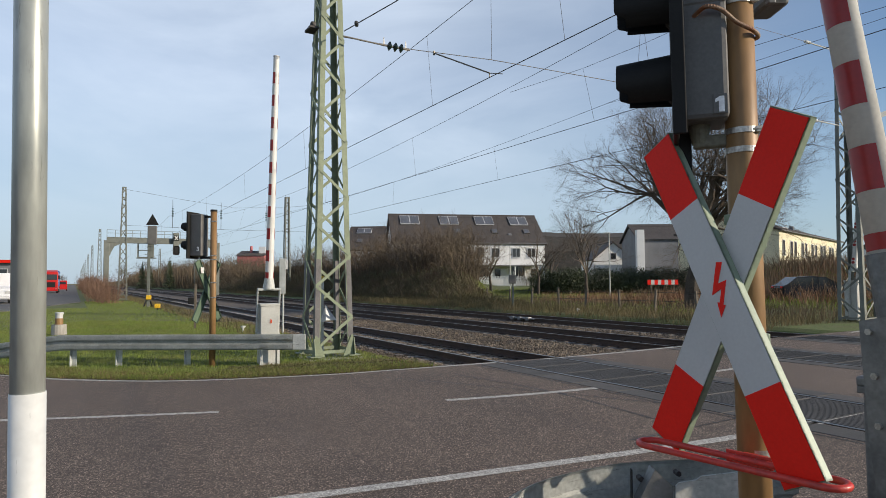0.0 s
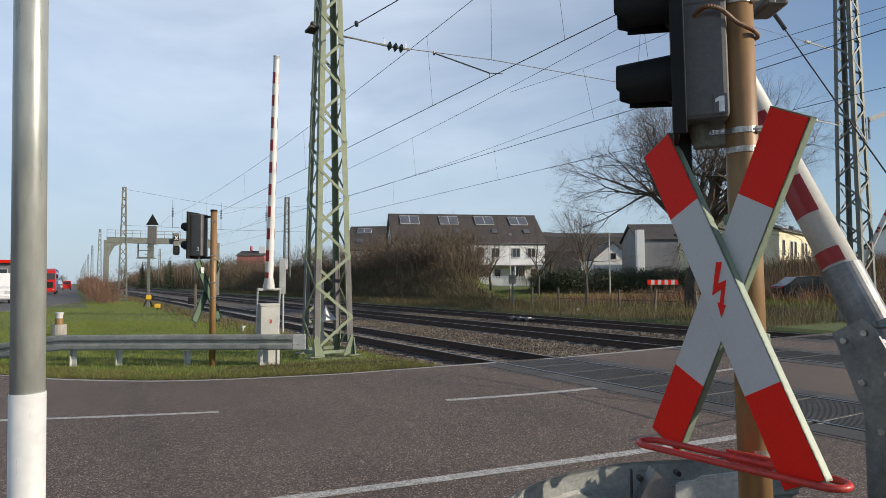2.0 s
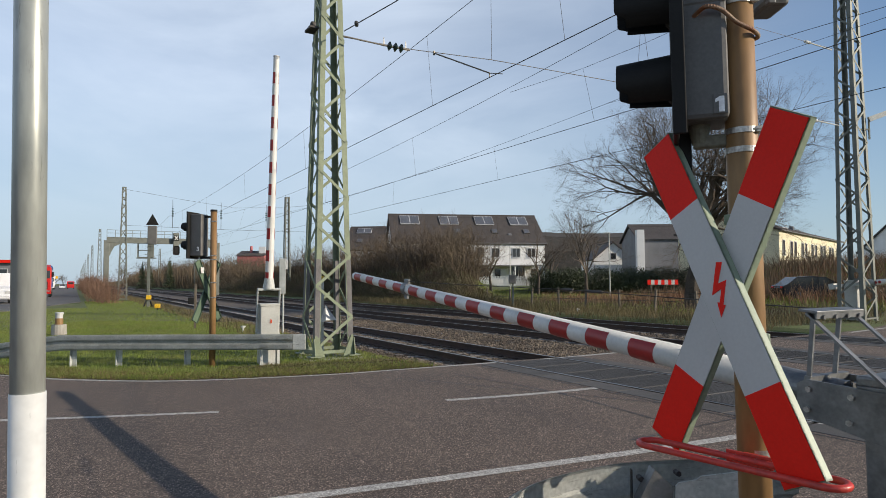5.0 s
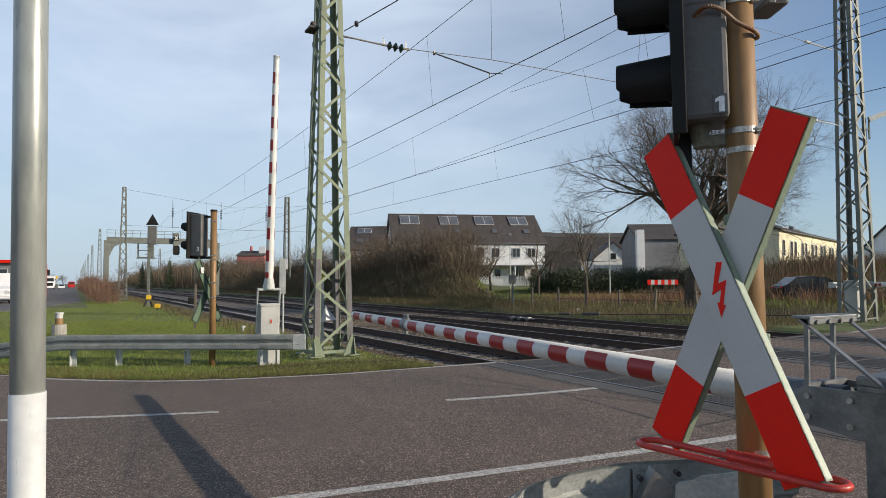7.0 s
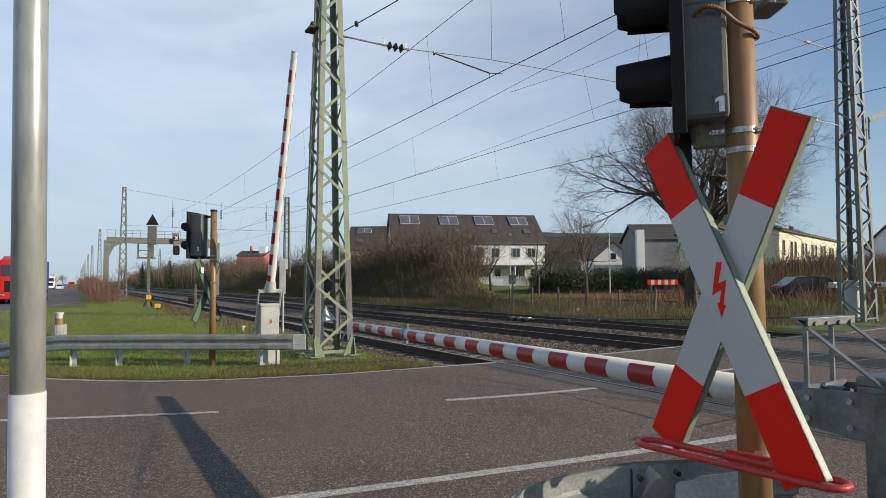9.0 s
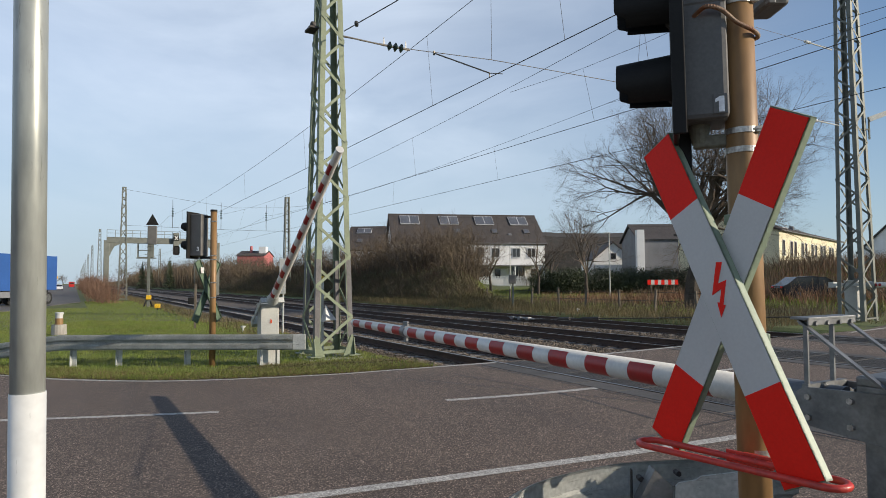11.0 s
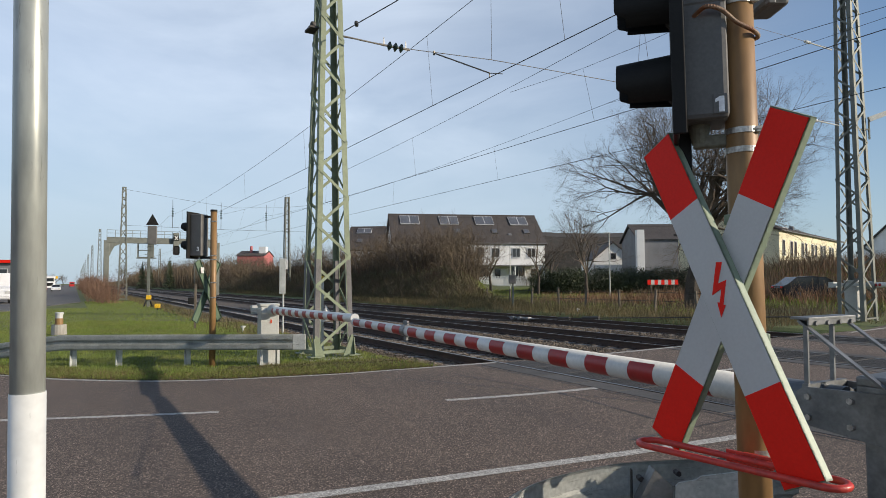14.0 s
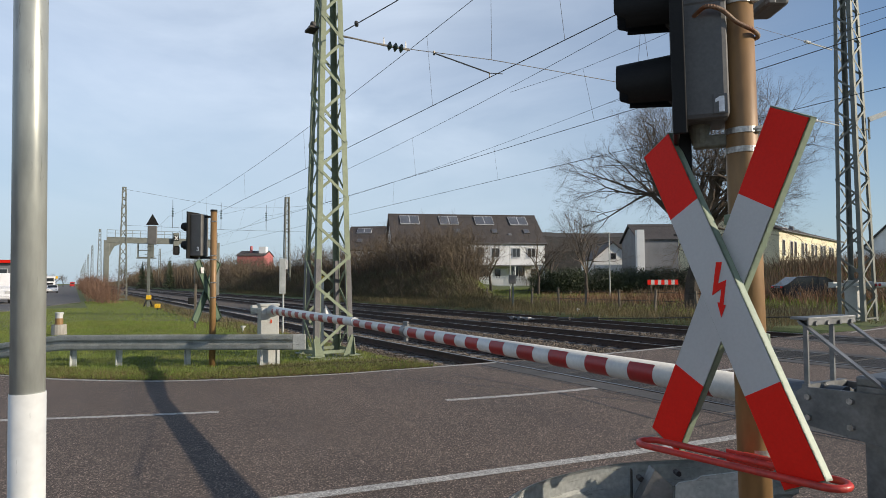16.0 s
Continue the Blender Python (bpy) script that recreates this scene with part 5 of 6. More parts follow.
def grow(rng, base, d, length, r, depth, out, spread=0.7, droop=0.0, children=(3, 5), keep=0.72, pieces=4):
    p = np.array(base, float)
    d = np.array(d, float)
    for i in range(pieces):
        d = d + rng.normal(0, 0.12, 3) + np.array([0, 0, 0.05 - droop * (i / pieces)])
        d /= np.linalg.norm(d)
        q = p + d * length / pieces
        r2 = r * (1 - 0.5 / pieces)
        out.append((*p, *q, r, r2))
        p, r = q, r2
        if depth > 0 and i >= 1:
            kids = children if depth > 2 else (children[0] + 1, children[1] + 1)
            for _ in range(max(1, int(rng.integers(*kids) * (1.0 if i == pieces - 1 else 0.55)))):
                nd = d + rng.normal(0, spread, 3)
                nd /= np.linalg.norm(nd)
                grow(rng, p, nd, length * keep * rng.uniform(0.6, 1.05), r * 0.58, depth - 1, out, spread, droop, children, keep, 3 if depth > 1 else 2)


def build_tree(m, h, label, seed, depth=4, spread=0.65, droop=0.0, trunk_r=None, trunk_h=0.3, children=(3, 5), keep=0.66, lean=(0, 0), limbs=5, flare=(0.25, 0.95)):
    rng = np.random.default_rng(seed)
    th = thing("bare_tree", m, label, "tree", "bare trees")
    tr = trunk_r or h * 0.018
    out, trunk = [], []
    p = np.zeros(3)
    d = np.array([lean[0], lean[1], 1.0])
    d /= np.linalg.norm(d)
    for i in range(4):
        q = p + d * h * trunk_h / 4
        trunk.append((*p, *q, tr * (1.25 - 0.12 * i), tr * (1.25 - 0.12 * (i + 1))))
        p = q
        d = d + rng.normal(0, 0.06, 3)
        d /= np.linalg.norm(d)
    for k in range(limbs):
        a = 2 * math.pi * k / limbs + rng.uniform(-0.4, 0.4)
        tilt = rng.uniform(*flare)
        nd = np.array([math.cos(a) * tilt, math.sin(a) * tilt, 1.0])
        nd /= np.linalg.norm(nd)
        grow(rng, p, nd, h * 0.33, tr * 0.6, depth - 1, out, spread, droop, children, keep)
    v, f = limb_mesh(trunk, 8)
    mesh("trunk", v, f, BARK, th)
    v, f = limb_mesh(out, 3)
    mesh("crown", v, f, TWIG, th, "bare twigs")
    return th


def build_bush(name, seed, h, material, stems=70, twigs=10, label="", category="bush", leaves=0, leaf=0.028):
    rng = np.random.default_rng(seed)
    out = []
    for _ in range(stems):
        a = rng.uniform(0, 6.28)
        b = np.array([math.cos(a), math.sin(a), 0]) * rng.uniform(0, 0.35) * h
        d = np.array([math.cos(a) * rng.uniform(0.05, 0.6), math.sin(a) * rng.uniform(0.05, 0.6), 1.0])
        L = h * rng.uniform(0.45, 1.0)
        p, r = b, 0.014 * h / 2
        for i in range(4):
            d = d + rng.normal(0, 0.16, 3)
            d /= np.linalg.norm(d)
            q = p + d * L / 4
            out.append((*p, *q, r, r * 0.75))
            p, r = q, r * 0.75
            for _ in range(twigs // 4 + 1):
                e = d + rng.normal(0, 0.55, 3)
                e /= np.linalg.norm(e)
                t = p + e * L * rng.uniform(0.12, 0.32)
                out.append((*p, *t, r * 0.6, r * 0.25))
                e2 = e + rng.normal(0, 0.5, 3)
                e2 /= np.linalg.norm(e2)
                out.append((*((p + t) / 2), *((p + t) / 2 + e2 * L * 0.14), r * 0.45, r * 0.2))
    v, f = limb_mesh(out, 3)
    if leaves:
        n0 = len(v)
        c = rng.normal(0, 1, (leaves, 3))
        c /= np.linalg.norm(c, axis=1)[:, None]
        c *= (rng.uniform(0.35, 1, leaves) ** 0.5)[:, None] * np.array([0.62 * h, 0.62 * h, 0.55 * h])
        c[:, 2] = np.abs(c[:, 2] + 0.42 * h)
        c += rng.normal(0, 0.05 * h, c.shape)
        e1, e2 = rng.normal(0, leaf, (leaves, 3)) * h ** 0.5, rng.normal(0, leaf, (leaves, 3)) * h ** 0.5
        lv = np.stack([c - e1, c + e2, c + e1, c - e2], 1).reshape(-1, 3)
        v += lv.tolist()
        f += (np.arange(4 * leaves).reshape(-1, 4) + n0).tolist()
    ob = mesh(name, v, f, material)
    return tagged(ob, label, category, "bushes")


def scale_at(p, s, k, rz):
    z = float(ground_z(np.array(float(p)), np.array(float(s))))
    return at(p, s, z - 0.05, rz)


gz = lambda p, s: float(ground_z(np.array(float(p)), np.array(float(s)))) - 0.05


def ray_spot(px_tan, depth, z=None):
    """World place straight ahead by depth and sideways by px_tan * depth."""
    x, y = px_tan * depth, depth
    c, d = math.cos(radians(TURN)), math.sin(radians(TURN))
    p, s = x * c + y * d, -x * d + y * c
    return pose(x, y, gz(p, s) if z is None else z)


def plant_bank():
    rng = np.random.default_rng(21)
    kinds = [build_bush("scrub_bush", 31, 4.0, SCRUB, 34, 12, "dense leafless brown scrub on the railway bank", leaves=700, leaf=0.014),
             build_bush("scrub_bush", 32, 2.8, TWIG_RED, 34, 12, "reddish-brown leafless bush on the railway bank"),
             build_bush("scrub_bush", 33, 4.4, TWIG, 30, 12, "tall grey leafless bush on the railway bank"),
             build_bush("bramble", 34, 1.6, OLIVE_LEAF, 40, 8, "low dark green bramble on the railway bank", leaves=1100),
             build_bush("willow_bush", 35, 2.6, TWIG_RED, 60, 6, "upright reddish-brown leafless bush"),
             build_bush("hedge_shrub", 36, 3.0, EVERGREEN, 50, 8, "dense dark evergreen hedge shrub", leaves=3200)]
    spots = []
    s = 40.0
    while s < 165:
        for p0, p1 in ((25.5, 28.0), (28.5, 31), (31.5, 35), (35.5, 40)):
            spots.append((rng.uniform(p0, p1), s + rng.uniform(-1, 1), p0))
        s += 2.2 if s < 80 else (4.0 if s < 110 else 7.0)
    first = [True] * 6
    spots = [q for q in spots if q[1] > 1.52 * q[0] + 0.5 and (q[2] < 35 or q[1] < 100)]
    for i in range(22):  # the thick end of the scrub
        p = rng.uniform(28, 38)
        spots.append((p, 1.52 * p + rng.uniform(2, 18), 30))
    for p, s, p0 in spots:
        k = int(rng.choice(4, p=[0.42, 0.22, 0.2, 0.16])) if p0 > 26 else int(rng.choice(4, p=[0.1, 0.3, 0.0, 0.6]))
        m = scale_at(p, s, 1, rng.uniform(0, 360)) @ Matrix.Scale(rng.uniform(0.85, 1.1) if p0 > 26 else rng.uniform(0.5, 0.8), 4)
        if first[k]:
            kinds[k].matrix_basis = m
            first[k] = False
        else:
            copy_thing(kinds[k], m)
    for k, (p, s) in ((3, (33.5, 26.0)), (3, (36, 30)), (0, (52, 66)), (1, (33.5, 13.5)), (0, (46, 22)), (0, (50, 28)), (1, (48, 25)), (0, (56, 30)), (1, (40, 15)), (0, (44, 17)), (1, (52, 22)), (0, (58, 25)), (3, (40, 36)), (0, (38, 12)), (1, (43, 11))):
        copy_thing(kinds[k], scale_at(p, s, 1, rng.uniform(0, 360)) @ Matrix.Scale(0.45 if s < 31 else 1.0, 4))
    for _ in range(46):  # low shrubs at the foot of the bank
        p, s = rng.uniform(22.4, 26.5), rng.uniform(33, 80)
        copy_thing(kinds[int(rng.choice([0, 1, 3, 3]))], scale_at(p, s, 1, rng.uniform(0, 360)) @ Matrix.Scale(rng.uniform(0.25, 0.5), 4))

    def put(k, m):
        if first[k]:
            kinds[k].matrix_basis = m
            first[k] = False
        else:
            copy_thing(kinds[k], m)
    # hedge in front of the houses
    for i in range(15):
        put(5, ray_spot(0.160 + 0.0165 * i, 68 + rng.uniform(-0.8, 0.8)) @ pose(0, 0, -0.2 - 0.5 * (i % 3 == 1), 0, 0, rng.uniform(0, 360)))
    for tx, dep in ((0.545, 50), (0.60, 52), (0.645, 51), (0.575, 54), (0.66, 53), (0.52, 50)):
        put(1 if rng.uniform() < 0.6 else 0, ray_spot(tx, dep) @ pose(0, 0, -1.5, 0, 0, rng.uniform(0, 360)))
    # red-brown bushes beside the straight road
    for i in range(28):
        s = 60 + i * 5.0 + rng.uniform(-1, 1)
        put(4, at(rng.uniform(1.5, 2.9), s, -0.35 + 0.3 * rng.uniform() + min(0.5, (s - 60) * 0.01), rng.uniform(0, 360)))
    for i in range(16):
        put(2 if i % 3 else 0, at(rng.uniform(24, 60), rng.uniform(170, 330), 0.0, rng.uniform(0, 360)))


plant_bank()


def strip_bank(p0, p1, s0, s1):
    def where(rng, n):
        p, s = rng.uniform(p0, p1, n), rng.uniform(s0, s1, n)
        ok = s > 1.52 * p
        p, s = p[ok], s[ok]
        c, d = math.cos(radians(TURN)), math.sin(radians(TURN))
        return np.stack([p * c - s * d, p * d + s * c], -1), ground_z(p, s)
    return where


blades("far_wood", 34000, strip(23, 70, 165, 430), 1.2, 7.0, 0.13, SCRUB, "brown leafless wood in the distance", 40, 0.3)
blades("bank_scrub", 60000, strip_bank(23.6, 38, 40, 170), 0.3, 1.5, 0.03, SCRUB, "dense brown stalks and twigs on the railway bank", 41, 0.6)
blades("bank_grass", 30000, strip(21.6, 27.5, 34, 120), 0.12, 0.5, 0.03, DRY, "dry brown grass on the foot of the bank", 44, 0.5)
blades("bank_grass", 16000, strip(21.8, 28.5, 34, 70), 0.08, 0.3, 0.05, OLIVE_LEAF, "low olive plants on the foot of the bank", 45, 0.8)
blades("bank_bramble", 26000, strip(24.0, 28, 36, 120), 0.2, 0.7, 0.06, OLIVE_LEAF, "low dark green growth at the foot of the bank", 42, 0.6)
blades("far_scrub", 16000, strip(36, 62, 8, 34), 0.4, 1.5, 0.04, SCRUB, "brown weeds below the houses", 43, 0.35)

build_tree(ray_spot(0.392, 36.5), 13.2, "large bare spreading tree with drooping twigs", 55, depth=6, spread=0.6, droop=0.045, trunk_r=0.36, trunk_h=0.25, children=(3, 5), keep=0.68, lean=(-0.04, 0), limbs=13, flare=(0.1, 1.0))
build_tree(ray_spot(0.226, 62), 9.4, "slender bare young tree on the meadow", 56, depth=5, spread=0.5, trunk_h=0.24, limbs=7, children=(2, 5), keep=0.7, flare=(0.2, 0.7))
build_tree(ray_spot(0.150, 66), 8.2, "slender bare tree before the white house", 57, depth=5, children=(2, 4), keep=0.68, spread=0.5, trunk_h=0.25, limbs=5)
build_tree(ray_spot(0.075, 70), 7.5, "slender bare tree before the white house", 58, depth=5, children=(2, 4), keep=0.68, spread=0.5, trunk_h=0.25, limbs=5)
build_tree(ray_spot(0.045, 68), 6.5, "slender bare tree before the white house", 60, depth=5, children=(2, 4), keep=0.68, spread=0.5, trunk_h=0.25, limbs=5)
build_tree(ray_spot(0.170, 72), 7.0, "slender bare tree before the white house", 61, depth=5, children=(2, 4), keep=0.68, spread=0.55, trunk_h=0.25, limbs=5)
for i, (tx, dep, hh) in enumerate(((-0.36, 175, 11), (-0.40, 190, 12), (-0.30, 180, 9), (-0.47, 210, 12), (-0.505, 230, 11), (-0.435, 200, 12), (-0.33, 200, 11), (-0.625, 260, 7.5), (-0.613, 280, 8), (-0.60, 300, 7.5), (-0.63, 240, 7))):
    build_tree(ray_spot(tx, dep, 0), hh, "bare tree in the distance", 70 + i, depth=3, spread=0.6, trunk_h=0.2, limbs=6, children=(3, 6))


def build_conifer(m, h, seed):
    rng = np.random.default_rng(seed)
    th = thing("conifer", m, "dark green conifer in the distance", "tree", "conifers")
    part("trunk", rod(B(), (0, 0, 0), (0, 0, h * 0.95), h * 0.018, h * 0.004, n=8), BARK, th)
    out = []
    for k in range(26):
        z = h * (0.08 + 0.9 * k / 26)
        reach = h * 0.22 * (1 - k / 27)
        for j in range(9):
            a = rng.uniform(0, 6.28)
            d = np.array([math.cos(a), math.sin(a), -0.25 + rng.normal(0, 0.1)])
            tip = np.array([0, 0, z]) + d * reach * rng.uniform(0.7, 1.1)
            out.append((0, 0, z, *tip, h * 0.012, h * 0.003))
            for q in (0.4, 0.6, 0.8):
                b = np.array([0, 0, z]) * (1 - q) + tip * q
                e = d * 0.6 + rng.normal(0, 0.5, 3)
                out.append((*b, *(b + e * reach * 0.35), h * 0.010, h * 0.002))
    v, f = limb_mesh(out, 3)
    mesh("crown", v, f, EVERGREEN, th, "dark green needle branches")


for i, (tx, dep, hh) in enumerate(((-0.475, 165, 7.5), (-0.462, 172, 6.5), (-0.432, 160, 8.5))):
    build_conifer(ray_spot(tx, dep, 0), hh, 90 + i)


# ---- houses ----
def window(th, x, z, w, h, y, parts=2):
    """A window in a wall that faces -y at y."""
    wd = part("window", box(B(), x, y - 0.02, z, w + 0.14, 0.10, h + 0.14), FRAME, th)
    n = parts
    for i in range(n):
        pw = w / n
        part("pane", box(B(), x - w / 2 + pw * (i + 0.5), y - 0.072, z, pw - 0.08, 0.012, h - 0.06), PANE, wd, "dark glass pane")
    part("sill", box(B(), x, y - 0.10, z - h / 2 - 0.06, w + 0.3, 0.16, 0.05), FRAME, wd)
    return wd


def build_house(m, L, W, eave, ridge, wall_mat, label, windows=(), panels=(), roof_windows=(), chimneys=(), over=0.35, base=-2.0):
    """Ridge along x; the front faces -y. The front eave lies along y = 0."""
    th = thing("house", m, label, "house", "houses")
    body = B()
    prism(body, [(0, base), (W, base), (W, eave), (W / 2, ridge - 0.15), (0, eave)], 0, L, Matrix(((0, 0, 1, 0), (1, 0, 0, 0), (0, 1, 0, 0), (0, 0, 0, 1))))
    part("wall", body, wall_mat, th)
    slope = math.atan2(ridge - eave, W / 2)
    ln = math.hypot(ridge - eave, W / 2) + over
    for sgn in (0, 1):
        mm = pose(L / 2, W / 2, ridge, 0, 0, 180 * sgn) @ pose(0, 0, 0, math.degrees(slope), 0, 0)
        rf = part("roof", box(B(), 0, -ln / 2, 0.0, L + 2 * over, ln, 0.18), ROOF, th, "dark tiled roof", m=mm)
        if sgn == 0:
            rows = int(ln / 0.36)
            for i in range(rows):
                part("tile_row", box(B(), 0, -0.2 - i * 0.36, 0.105, L + 2 * over, 0.34, 0.03, m=pose(0, 0, 0.012 * (i % 2), 2, 0, 0)), ROOF, rf)
            for x, d, w, h in panels:
                pn = part("solar_panel", box(B(), x - L / 2, -d, 0.20, w, h, 0.10), FRAME, rf, "solar panel on the roof")
                for k in (-0.25, 0.25):
                    part("panel_glass", box(B(), x - L / 2 + k * w, -d, 0.256, w * 0.46, h * 0.9, 0.012), SOLAR, pn)
            for x, d, w, h in roof_windows:
                rw = part("roof_window", box(B(), x - L / 2, -d, 0.17, w, h, 0.12), DARKGREY, rf)
                part("pane", box(B(), x - L / 2, -d, 0.236, w * 0.8, h * 0.82, 0.012), SOLAR, rw)
    part("ridge_cap", box(B(), L / 2, W / 2, ridge + 0.10, L + 2 * over, 0.3, 0.12, 0.03), ROOF, th)
    part("gutter", rod(B(), (-over, -over * 0.8, eave - 0.12), (L + over, -over * 0.8, eave - 0.12), 0.07, n=8), WALL_GREY, th)
    for x, z, w, h, n in windows:
        window(th, x, z, w, h, 0.0, n)
    for x, y, z, hh in chimneys:
        part("chimney", box(B(), x, y, z, 0.5, 0.5, hh, 0.03), WALL_GREY, th)
    return th


def row_windows(L, units, z_low=1.4, z_up=4.5):
    out = []
    for i in range(units):
        x0 = (i + 0.5) * L / units
        out += [(x0 - 1.2, z_up, 1.2, 1.3, 2), (x0 + 1.2, z_up, 1.2, 1.3, 2), (x0 - 0.9, z_low, 2.0, 2.1, 2), (x0 + 1.5, z_low, 0.9, 1.3, 1)]
    return out


main_house = build_house(pose(-7.1, 91.5, 1.35, 0, 0, 10), 22.8, 11.5, 6.0, 10.6, WALL_WHITE, "white terraced house with dark tiled roof and solar panels",
                         row_windows(22.3, 4), [(2.8, 1.75, 2.9, 2.3), (8.85, 1.75, 2.9, 2.3), (14.45, 1.75, 2.9, 2.3), (19.9, 1.75, 2.9, 2.3)],
                         [(9.8, 4.6, 0.9, 1.1), (15.6, 4.6, 0.9, 1.1), (20.6, 4.6, 0.9, 1.1)], [(17.8, 1.6, 7.0, 1.0)])
part("awning", box(B(), 14.0, -1.2, 2.55, 15.0, 2.4, 0.14), WALL_GREY, main_house, "flat porch roof")
for px in (7.0, 10.5, 14.0, 17.5, 21.0):
    part("porch_post", box(B(), px, -2.2, 1.0, 0.14, 0.14, 3.0), WALL_WHITE, main_house)
build_house(pose(-16.6, 108, 1.2, 0, 0, -4), 10.0, 11.0, 6.0, 10.2, WALL_WHITE, "terraced house with a dark tiled roof behind the bank",
            row_windows(10.0, 2), [(2.4, 1.5, 2.6, 1.5), (7.6, 1.5, 2.6, 1.5)], [(2, 4.6, 0.9, 1.1)])
gable = build_house(pose(31.2, 104, 1.0, 0, 0, 90), 9.0, 6.5, 4.2, 6.9, WALL_WHITE, "small white gabled house with a dark roof", [])
gw = part("gable_window", box(B(), 0, 0, 0, 0.10, 1.0, 1.1), FRAME, gable)
gw.matrix_basis = pose(-0.03, 3.2, 4.6)
part("pane", box(B(), -0.06, 0, 0, 0.02, 0.8, 0.9), PANE, gw)
build_house(pose(28.6, 92, 0.8, 0, 0, 0), 14.0, 9.0, 6.9, 9.2, WALL_GREY, "tall grey clad building with a white corner", [(9, 4.5, 1.2, 1.2, 2)])
tagged(part("white_shaft", box(B(), 0, 0, 4.0, 1.1, 0.8, 9.0, 0.03), WALL_WHITE), "tall white rendered shaft beside the grey building", "chimney").matrix_basis = pose(28.5, 91.4, 0.4)
build_house(pose(33.0, 62, 0.9, 0, 0, 48), 30.0, 10.0, 5.7, 7.3, WALL_YELLOW, "long pale yellow house with a low dark roof", [(1.5 + 2.3 * i + 0.7 * (i % 2), 3.9, 0.8, 1.5, 1) for i in range(12)],
            [(13.5, 1.6, 2.2, 1.6)], [], [(4.5, 4.0, 7.0, 1.1), (22, 4.0, 7.0, 1.0)])
build_house(pose(70.0, 92, 1.0, 0, 0, 8), 20.0, 12.0, 5.0, 9.0, WALL_WHITE, "white house with a dark roof in the distance", [(3 + 4 * i, 2.8, 1.2, 1.3, 2) for i in range(4)])
far = build_house(pose(-75, 230, 0, 0, 0, 0), 10.0, 12.0, 11.5, 13.2, BRICK, "red industrial building in the distance", [])
part("vent_stack", rod(B(), (4, 4, 11), (4, 4, 15.0), 0.5, n=10), BRICK, far)
part("silo", box(B(), 8.5, 4, 13, 2.5, 3, 3.5), WALL_WHITE, far)


def build_red_hall():
    th = thing("hall", pose(-87, 108, 0, 0, 0, 12), "flat-roofed hall with a red fascia and windows", "hall")
    part("wall", box(B(), 0, 6, 2.6, 24, 12, 5.4), WALL_GREY, th)
    part("fascia", box(B(), 0, 5.9, 5.55, 25, 13, 0.55), RED, th, "red fascia")
    for i in range(9):
        w = part("window", box(B(), -10.5 + 2.6 * i, -0.03, 3.6, 2.1, 0.12, 1.4), FRAME, th)
        part("pane", box(B(), -10.5 + 2.6 * i, -0.10, 3.6, 1.9, 0.02, 1.2), PANE, w)


build_red_hall()


# ---- fences and meadow things ----
def build_picket_fence():
    th = thing("picket_fence", pose(4.9, 84, 0.93, 0, 0, -2), "white picket fence before the white house", "fence")
    for z in (0.35, 1.05):
        part("rail", box(B(), 4.2, 0.03, z, 8.6, 0.05, 0.10), WALL_WHITE, th)
    bm = box(B(), 0, 0, 0.68, 0.13, 0.03, 1.36)
    first = part("slat", bm, WALL_WHITE, th)
    first.matrix_basis = pose(0, 0, 0)
    for i in range(1, 42):
        share(first, pose(i * 0.205, 0, 0), th)


build_picket_fence()


def build_field_fence():
    th = thing("wire_fence", at(26.4, 0, 0), "weathered wooden posts with wire along the tracks", "fence")
    post = box(B(), 0, 0, 0.55, 0.10, 0.10, 1.3, 0.01)
    first = part("fence_post", post, WOOD_GREY, th)
    first.matrix_basis = pose(0, 18, 0)
    rng = random.Random(4)
    for i in range(1, 11):
        share(first, pose(rng.uniform(-0.1, 0.1), 18 + 2.6 * i, rng.uniform(-0.12, 0.05), rng.uniform(-4, 4), rng.uniform(-4, 4), 0), th)
    for z in (0.55, 1.0):
        part("fence_wire", tube(B(), [(0, 18 + 2.6 * i, z - 0.03 * (i % 2)) for i in range(11)], 0.012, 5), WIRE, th)


build_field_fence()


